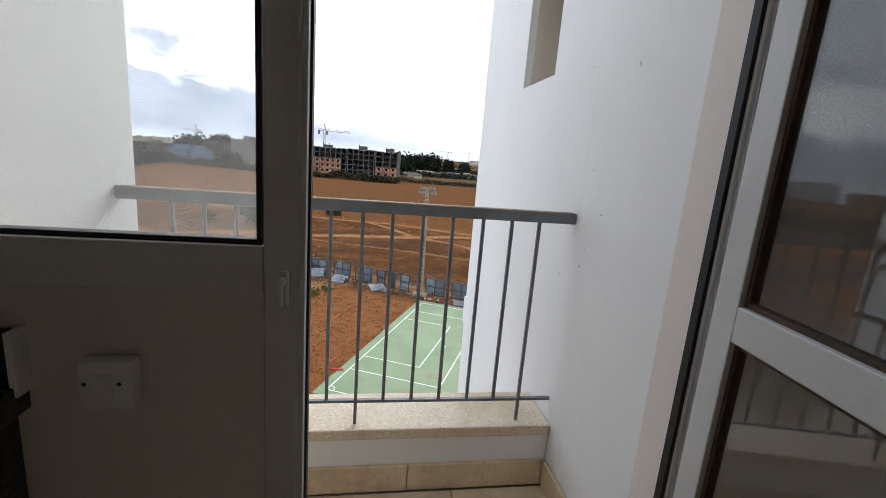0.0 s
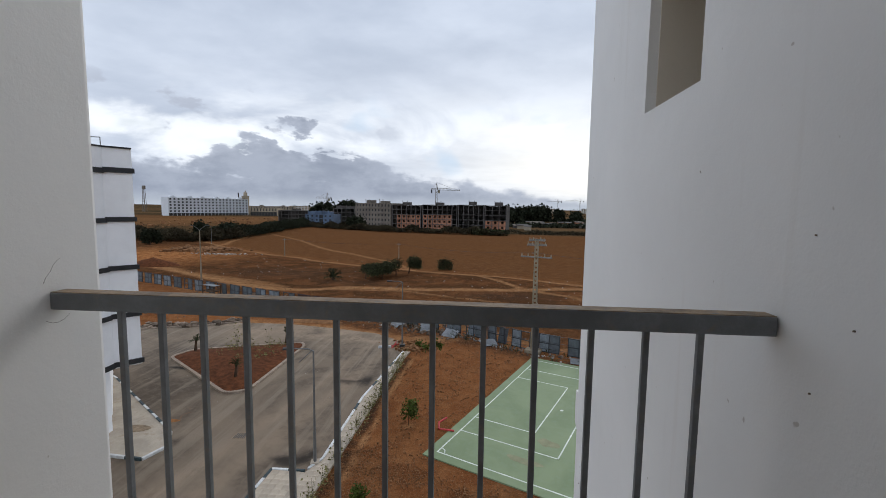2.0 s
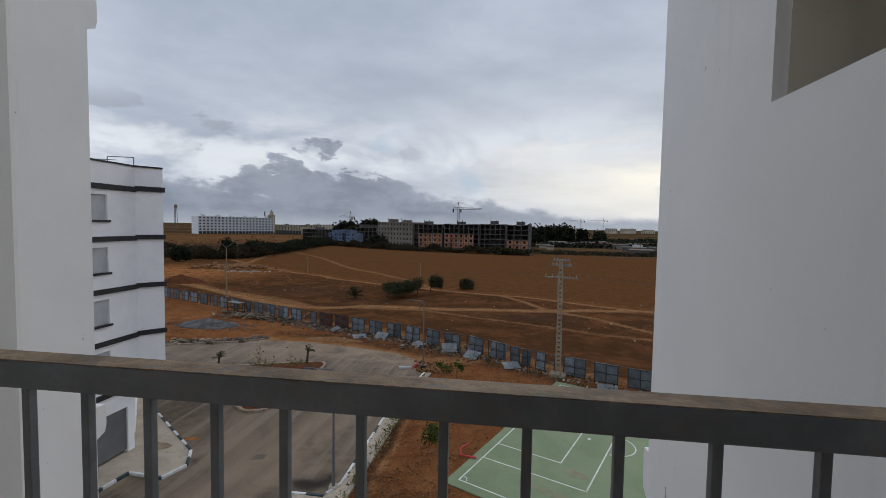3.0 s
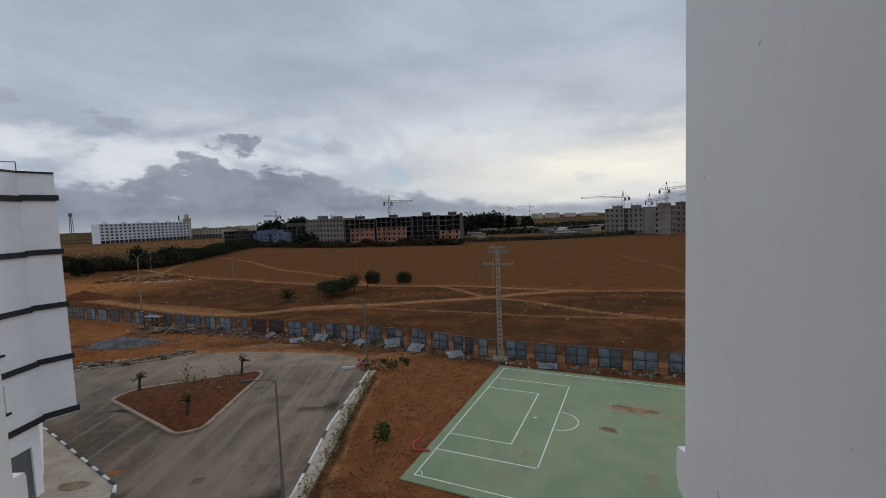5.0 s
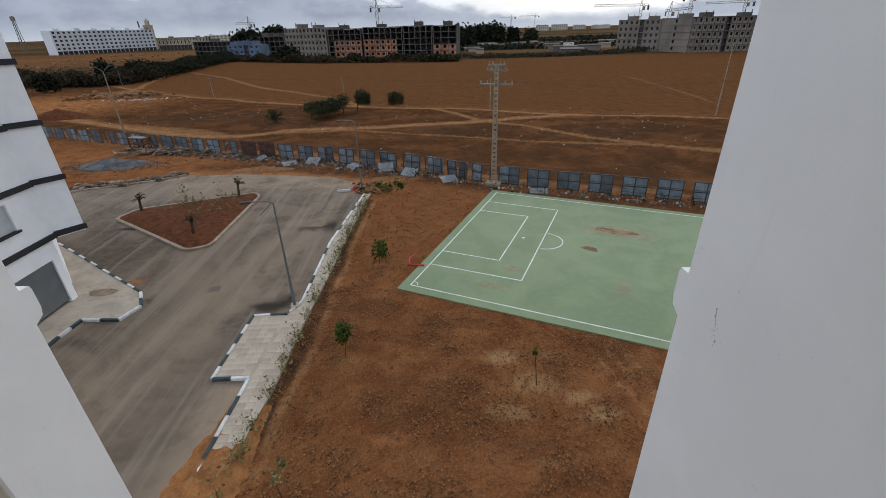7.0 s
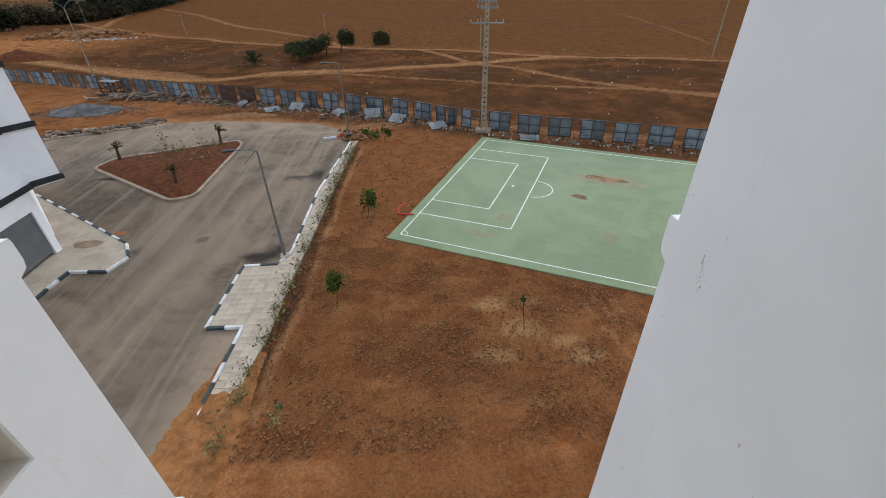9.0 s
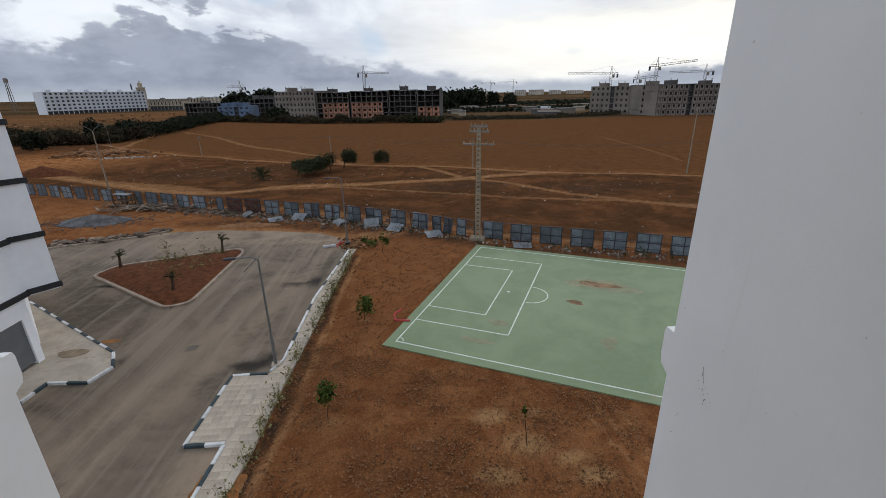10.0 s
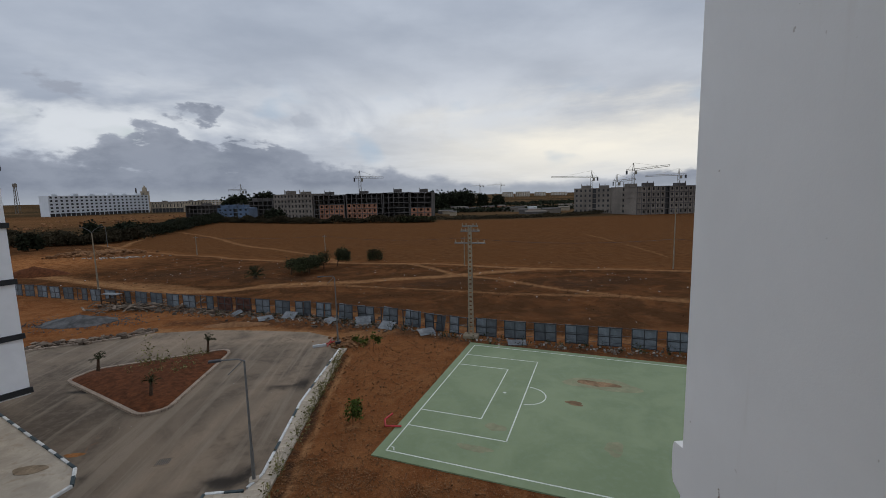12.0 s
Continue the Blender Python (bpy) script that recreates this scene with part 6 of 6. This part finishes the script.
site_building("grey_block", 25.8, 285, 28.6, 270, 16, 5, 3.2, C_GREY, "raw grey concrete block with a blank end wall", 14.0, (), (), C_GREY, seed=11, lumps=1, group="grey blocks")
site_building("grey_block", 28.7, 270, 38.0, 300, 16, 5, 3.3, C_GREY, "raw grey concrete apartment block under cranes", 2.7, (), (6, 13), C_DARK, seed=12, lumps=3, group="grey blocks")
site_building("white_block", -37.3, 590, -29.2, 640, 16, 6, 8.4, C_WHITE, "long white apartment block with dark windows and an arcade", 4.6, (), (), C_WHITE, True, group="white blocks", seed=14, lumps=6, glazed=0.55)
site_building("sand_block", -29.0, 620, -26.0, 600, 14, 2, -2.5, C_SAND, "low sand-coloured building with dark openings", 4.0, arcade=True, seed=15, lumps=1)
site_building("sand_block", -29.0, 760, -24.0, 740, 14, 2, -1.0, C_SAND, "low far sand-coloured building", 4.0, seed=16, lumps=2)
for i, (a0, a1, d, top) in enumerate(((8.2, 9.6, 1250, 1.6), (12.5, 13.9, 1400, 3.2), (14.2, 16.0, 1500, 3.6), (16.6, 18.0, 1650, 1.0), (18.6, 20.6, 1750, -0.5), (-24.6, -22.0, 900, 0.5))):
    site_building("far_block", a0, d, a1, d, 20, 4, top, C_SAND, "pale far housing block near the horizon", 6.0, seed=30 + i, lumps=2, group="far blocks", frame_mat=C_WHITE)
r = random.Random(21)
for i in range(26):
    az, d = r.uniform(4.5, 21.0), r.uniform(275, 400)
    x, y = polar(az, d)
    w, h = r.uniform(4, 15), r.uniform(1.6, 3.2)
    ob = thing("shed", (x, y, GROUND), "low shabby shed among far plots", "shed", "sheds", turn=r.uniform(-15, 15))
    mat = r.choice((C_SAND, C_DARK, C_DARK, C_BRICK, C_GREY))
    part("wall", M().box(-w / 2, w / 2, -2, 2, 0, h), mat, ob)
    part("roof", M().add([(-w / 2 - 0.3, -2.4, h), (w / 2 + 0.3, -2.4, h), (w / 2 + 0.3, 2.4, h + 0.6), (-w / 2 - 0.3, 2.4, h + 0.6), (-w / 2 - 0.3, -2.4, h + 0.12), (w / 2 + 0.3, -2.4, h + 0.12), (w / 2 + 0.3, 2.4, h + 0.72), (-w / 2 - 0.3, 2.4, h + 0.72)],
                        [(3, 2, 1, 0), (4, 5, 6, 7), (0, 1, 5, 4), (1, 2, 6, 5), (2, 3, 7, 6), (3, 0, 4, 7)]), C_GREY if r.random() < 0.5 else C_DARK, ob)
x, y = polar(16.3, 330)
solid("white_hut", M().box(x - 3, x + 3, y - 2, y + 2, GROUND, GROUND + 3.2).box(x - 3.2, x + 3.2, y - 2.2, y + 2.2, GROUND + 3.2, GROUND + 3.45).box(x - 1.2, x + 0.3, y - 2.03, y - 2.0, GROUND, GROUND + 2.1), C_WHITE, "small white hut among far plots", "hut")

# minaret and chimney
x, y = polar(-29.45, 700)
mt = thing("minaret", (x, y, GROUND), "square sand-coloured minaret with a lantern", "minaret")
part("shaft", M().box(-3.6, 3.6, -3.6, 3.6, 0, 26).box(-3.9, 3.9, -3.9, 3.9, 19, 20).box(-3.9, 3.9, -3.9, 3.9, 25.5, 26.5), C_SAND, mt)
part("lantern", M().box(-1.9, 1.9, -1.9, 1.9, 26.5, 31.5).tube((0, 0, 31.5), (0, 0, 34.5), 1.5, 0.1), C_SAND, mt)
# no holes cut: dark boxes paint the shade of the openings
for s in (9, 14, 21):
    part("opening", M().box(-0.9, 0.9, -3.66, -3.55, s, s + 3), C_DARK, mt)
x, y = polar(-30.15, 700)
solid("site_mast", M().tube((x, y, GROUND), (x - 1, y, GROUND + 31), 1.1, 0.8), C_DARK, "dark slim mast beside the minaret", "mast")
x, y = polar(-39.5, 900)
tw = thing("radio_mast", (x, y, GROUND), "lattice radio mast with panel antennas", "mast")
m = M()
for a, b in ((-1, -1), (1, -1), (1, 1), (-1, 1)):
    m.tube((a * 2.2, b * 2.2, 0), (a * 0.9, b * 0.9, 44), 0.35)
for z in range(0, 44, 4):
    w = 2.2 - 1.3 * z / 44
    m.beam((-w, -w, z), (w * 0.95, -w * 0.95, z + 4), 0.3, 0.3).beam((-w, -w, z), (w, -w, z), 0.3, 0.3)
part("lattice", m, C_GREY, tw)
part("antenna", M().box(-2.2, 2.2, -1.5, 1.5, 38, 43), C_GREY, tw)


def tower_crane(az, d, top, jib0, jib1, tilt, label, seed):
    """Lattice mast, jib from jib0 to jib1 metres along the picture's width, with counterweight and apex."""
    x, y = polar(az, d)
    ob = thing("tower_crane", (x, y, GROUND), label, "crane", "tower cranes", turn=-az)
    h = top - GROUND
    m = M()
    for a, b in ((-0.8, -0.8), (0.8, -0.8), (0.8, 0.8), (-0.8, 0.8)):
        m.beam((a, b, 0), (a, b, h), 0.22, 0.22)
    for i in range(int(h / 1.8)):
        m.beam((-0.8, -0.8, i * 1.8), (0.8, -0.8, i * 1.8 + 1.8), 0.14, 0.14).beam((0.8, 0.8, i * 1.8), (-0.8, 0.8, i * 1.8 + 1.8), 0.14, 0.14)
    part("mast", m, CRANE, ob)
    part("apex", M().beam((-0.6, 0, h), (0, 0, h + 5), 0.35, 0.3).beam((0.6, 0, h), (0, 0, h + 5), 0.35, 0.3), CRANE, ob)
    for end in (jib0, jib1):
        j = M()
        e = h + abs(end) * tilt * (1 if end == max(jib0, jib1, key=abs) else 0.1)
        j.beam((0, -0.5, h), (end, -0.5, e), 0.22, 0.22).beam((0, 0.5, h), (end, 0.5, e), 0.22, 0.22).beam((0, 0, h + 1.2), (end, 0, e + 0.9), 0.2, 0.2)
        n = max(2, int(abs(end) / 2))
        for i in range(n):
            a, b = i / n, (i + 1) / n
            j.beam((end * a, 0, h + (e - h) * a), (end * (a + b) / 2, 0, h + 1.1 + (e - h) * (a + b) / 2), 0.12, 0.12).beam((end * (a + b) / 2, 0, h + 1.1 + (e - h) * (a + b) / 2), (end * b, 0, h + (e - h) * b), 0.12, 0.12)
        part("jib", j, CRANE, ob)
        part("tie", M().beam((0, 0, h + 5), (end * 0.7, 0, h + (e - h) * 0.7 + 1), 0.09, 0.09), CRANE, ob)
    s = jib0 if abs(jib0) < abs(jib1) else jib1
    part("counterweight", M().box(min(s, s * 0.75), max(s, s * 0.75), -0.9, 0.9, h - 2.2, h + 0.2), FRAME, ob)
    part("cab", M().box(0.8, 2.2, -0.8, 0.8, h - 2.2, h - 0.2), CRANE, ob)


tower_crane(-5.9, 300, 13.2, -4.0, 16.0, -0.01, "slim tower crane over the brick blocks", 1)
tower_crane(-19.95, 380, 7.5, -9.0, 4.0, 0.02, "small tower crane behind the far blocks", 2)
tower_crane(28.2, 310, 13.6, -4.5, 21.0, 0.10, "tower crane with its jib raised over grey blocks", 3)
tower_crane(23.5, 330, 10.6, -28.0, 4.5, 0.03, "tower crane with a long level jib", 4)
tower_crane(33.0, 360, 11.0, -22.0, 5.0, 0.0, "tower crane with a long level jib", 5)
tower_crane(26.4, 300, 6.5, -2.5, 11.0, 0.10, "small crane on the grey block's roof", 6)
tower_crane(9.6, 900, 16.0, -20.0, 8.0, 0.0, "far tower crane near the horizon", 7)
tower_crane(12.3, 950, 18.0, -30.0, 8.0, 0.0, "far tower crane near the horizon", 8)

# ---- rubble, litter, clods ----


def scatter(name, count, place, size, mat, label, seed, flat=1.0):
    rnd = random.Random(seed)
    m = M()
    for _ in range(count):
        x, y, s = place(rnd)
        rr = rnd.uniform(*size) * s
        m.stone(x, y, GROUND + 0.04 + rr * 0.3 * flat, rr, rnd)
    return solid(name, m, mat, label, "stones", kind="stuff")


def clods(rnd):
    while True:
        x, y = rnd.uniform(-7.4, 9.5), rnd.uniform(8.5, 23)
        if noise.noise(Vector((x / 2.2, y / 1.5, 7.7))) > rnd.uniform(-0.15, 0.42) + (0.0 if rnd.random() > 0.25 else -0.6) and (x - CO.x) * CV.x + (y - CO.y) * CV.y < -0.15:
            return x, y, rnd.choice((0.5, 0.7, 1.0, 1.6))


def clods_far(rnd):
    while True:
        x, y = rnd.uniform(-6.5, 4), rnd.uniform(22, 44)
        u = (x - CO.x) * CU.x + (y - CO.y) * CU.y
        if u < -0.15:
            return x, y, rnd.choice((0.6, 1.0, 1.5))


scatter("earth_clods", 20000, clods, (0.010, 0.038), STONE, "loose brown earth clods and stones", 1)
scatter("earth_clods", 2200, clods_far, (0.022, 0.06), STONE, "loose brown earth clods and stones", 2)


def basin(x, y):
    """Ring of clods dug up round a sapling."""
    def place(q):
        a = q.uniform(0, 6.28)
        d = q.gauss(0.5, 0.09)
        return x + d * math.cos(a), y + d * math.sin(a), q.choice((0.6, 1.0, 1.5))
    return place


for i, (x, y) in enumerate(((-4.9, 16.5), (3.85, 14.05), (-4.15, 25.6), (-5.7, 9.2))):
    scatter("planting_basin", 110, basin(x, y), (0.010, 0.030), STONE, "ring of dug clods round a sapling", 40 + i)


def along(line, spread):
    pts = walk_line(line, 0.4)

    def place(rnd):
        x, y, _ = rnd.choice(pts)
        return x + rnd.gauss(0, spread), y + rnd.gauss(0, spread), rnd.choice((0.6, 1, 1, 1.7))
    return place


scatter("kerb_rubble", 420, along([(-28.8, 48.2), (-31.2, 46.6), (-37.6, 44.1), (-46, 42)], 0.45), (0.10, 0.28), RUBBLE, "heap of broken stones along the far kerb", 3)
scatter("fence_rubble", 1500, along([(-42, 62), (-30, 57.2), (-24, 55.0), (-12, 50.2), (-3, 45.8)], 0.9), (0.05, 0.18), RUBBLE, "scattered rubble at the foot of the fence", 4)
scatter("fence_rubble", 420, along([(-2.5, 45.8), (4.5, 41.0), (22, 33.9)], 0.5), (0.04, 0.13), RUBBLE, "scattered rubble behind the court", 5)
scatter("lamp_rubble", 150, lambda q: (-6.6 + q.gauss(0, 0.9), 41.2 + q.gauss(0, 0.7), 1), (0.08, 0.25), STONE, "dark rubble heap at the street lamp", 6)
scatter("thicket_rubble", 200, lambda q: (-84 + q.gauss(0, 5), 124 + q.gauss(0, 3), 1), (0.4, 1.1), STONE, "dark heaps of spoil at the thicket", 7)


scatter("earth_mounds", 150, lambda q: (q.uniform(-260, -125), q.uniform(225, 430), 1), (0.5, 1.7), STONE, "low spoil mounds on the red building land", 10)


def spoil(name, x, y, rx, ry, h, mat, label, seed):
    n, rings = 24, 5
    vs, fs = [], []
    for j in range(rings):
        s = 1 - j / rings
        for i in range(n):
            a = i * 2 * math.pi / n
            k = s * (1 + 0.18 * noise.noise(Vector((math.cos(a) * 2, math.sin(a) * 2, seed))))
            vs.append((x + rx * k * math.cos(a), y + ry * k * math.sin(a), GROUND - 0.05 + h * (1 - s) ** 0.8 * (1 + 0.3 * noise.noise(Vector((a, j, seed))))))
    vs.append((x, y, GROUND + h))
    for j in range(rings - 1):
        fs += [(j * n + i, j * n + (i + 1) % n, (j + 1) * n + (i + 1) % n, (j + 1) * n + i) for i in range(n)]
    fs += [((rings - 1) * n + i, (rings - 1) * n + (i + 1) % n, rings * n) for i in range(n)]
    solid(name, M().add(vs, fs), mat, label, "spoil heap", kind="stuff", smooth=True)


spoil("spoil_heap", -39.5, 53.2, 4.4, 2.3, 0.95, GREYPILE, "spread heap of grey gravel on bare earth", 1)
scatter("gravel_stones", 1100, lambda q: (-39.5 + q.gauss(0, 3.6), 53.2 + q.gauss(0, 1.6), 1), (0.03, 0.10), GREYPILE, "loose grey stones round the gravel heap", 9)
spoil("earth_heap", -74, 91, 6, 3, 1.8, REDSOIL, "red earth heap behind the fence", 2)
spoil("earth_ridge", -20, 49.2, 4.0, 0.9, 0.45, STONE, "low dark earth ridge before the fence", 3)

r = random.Random(8)
planks = M()
for _ in range(60):
    x, y, a = -36 + r.gauss(0, 3.2), 58.2 + r.gauss(0, 0.9), r.uniform(0, 3.1)
    planks.beam((x, y, GROUND + 0.15 + r.random() * 0.4), (x + 2.2 * math.cos(a), y + 2.2 * math.sin(a), GROUND + 0.15 + r.random() * 0.5), 0.22, 0.06)
solid("plank_heap", planks, RUBBLE, "untidy heap of grey boards by the fence", "boards", kind="stuff")
hut = thing("board_shelter", (-41.2, 62.0, GROUND), "small open shelter of boards with a pale sheet roof", "shelter", turn=-22)
part("roof", M().box(-1.35, 1.35, -0.5, 0.5, 1.52, 1.58), SHUTTER, hut, "pale sheet roof")
for x in (-1.3, 1.3):
    for y in (-0.6, 0.6):
        part("post", M().box(x - 0.06, x + 0.06, y - 0.06, y + 0.06, 0, 1.55), BARK, hut)
part("shelf", M().box(-1.3, 1.3, -0.6, 0.6, 0.65, 0.75), BARK, hut)

m = M()
for _ in range(260):
    x = r.uniform(-60, 40)
    y = np.interp(x, [-60, 40], [95, 62]) + r.gauss(0, 9)
    if y < np.interp(x, [p[0] for p in FENCE[::-1]], [p[1] for p in FENCE[::-1]]) + 2:
        continue
    s = r.choice((0.05, 0.06, 0.08, 0.13))
    m.stone(x, y, GROUND + s * 0.3, s, r)
for _ in range(130):
    x, y, a = r.choice(walk_line(FENCE, 0.5)[10:110])
    m.stone(x + r.gauss(0, 0.6), y - 0.9 + r.gauss(0, 0.6), GROUND + 0.08, r.uniform(0.05, 0.16), r)
for _ in range(110):
    m.stone(-74 + r.gauss(0, 4), 115 + r.gauss(0, 1.1), GROUND + 0.02, r.uniform(0.1, 0.4), r)
for _ in range(40):
    m.stone(r.uniform(-27, -10), r.uniform(8, 46), GROUND + 0.05, r.uniform(0.015, 0.045), r)
solid("litter", m, LITTER, "pale scraps of litter strewn over the waste ground", "litter", kind="stuff")

grate = thing("road_grate", (-14.05, 23.1, GROUND + 0.035), "rusty iron drain grate in the asphalt", "grate", turn=8)
part("frame", M().box(-0.40, 0.40, -0.36, -0.30, 0, 0.012).box(-0.40, 0.40, 0.30, 0.36, 0, 0.012).box(-0.40, -0.34, -0.30, 0.30, 0, 0.012).box(0.34, 0.40, -0.30, 0.30, 0, 0.012), RUSTY, grate)
# thin black plate paints the shade between the grate's bars
part("pit_shade", M().box(-0.34, 0.34, -0.30, 0.30, 0.0, 0.004), DARKHOLE, grate)
for i in range(6):
    part("bar", M().box(-0.30 + i * 0.11, -0.26 + i * 0.11, -0.30, 0.30, 0.004, 0.012), RUSTY, grate)
bar = thing("road_barrier", (-8.6, 40.6, GROUND + 0.05), "fallen red and white road barrier at the heap", "barrier", turn=15)
part("board", M().box(-1.1, 0.1, -0.09, 0.09, 0.0, 0.22), BLIND, bar, "white board", bevel=0.02)
part("stand", M().tube((0.2, -0.4, 0.05), (0.7, 0.3, 0.5), 0.05).tube((0.2, 0.4, 0.05), (0.9, -0.2, 0.4), 0.05), RED, bar, "red tubular stand")
part("foot", M().box(1.0, 1.5, -0.2, 0.2, 0.0, 0.3), DARKHOLE, bar, "dark plastic foot", bevel=0.03)

# ---- pavers and floor tiles ----
paver = M().box(-0.192, 0.192, -0.192, 0.192, 0.0, 0.022).mesh("tile", PAVER, 0.006, segments=1)
for i in range(4):
    for j in range(12):
        ob = new("tile", paver)
        ob.parent = pad
        t = (j + 0.5) / 12
        x0, x1 = -10.52 + 0.12 * t, -9.0 + 0.24 * t
        ob.matrix_basis = pose(x0 + (x1 - x0) * (i + 0.5) / 4, 15.25 + 4.6 * t, GROUND + 0.138, 0, 0, random.uniform(-1, 1))
for j in range(78):
    y = 8.2 + j * 0.398
    lo = np.interp(y, [8.2, 9.8, 15.1, 19.9, 21, 29, 39.4], [-9.4, -9.15, -8.95, -8.65, -8.15, -8.1, -7.0]) + 0.1
    hi = np.interp(y, [4, 12.1, 14.5, 18.8, 22.8, 29.8, 37.7], [-8.2, -7.9, -7.65, -7.55, -7.3, -7.0, -6.6])
    n = int((hi - lo) / 0.398)
    for i in range(n):
        ob = new("tile", paver)
        ob.parent = pavement
        ob.matrix_basis = pose(lo + 0.2 + i * 0.398, y, GROUND + 0.130 + random.uniform(-0.004, 0.004), 0, 0, random.uniform(-3, 0))
tile = M().box(-0.198, 0.198, -0.198, 0.198, -0.014, 0.0).mesh("tile", TILE, 0.002, segments=1)
for i in range(4):
    for j in range(2):
        ob = new("tile", tile)
        ob.parent = floor
        ob.matrix_basis = pose(-0.515 + i * 0.4, -0.265 - j * 0.4, 0)
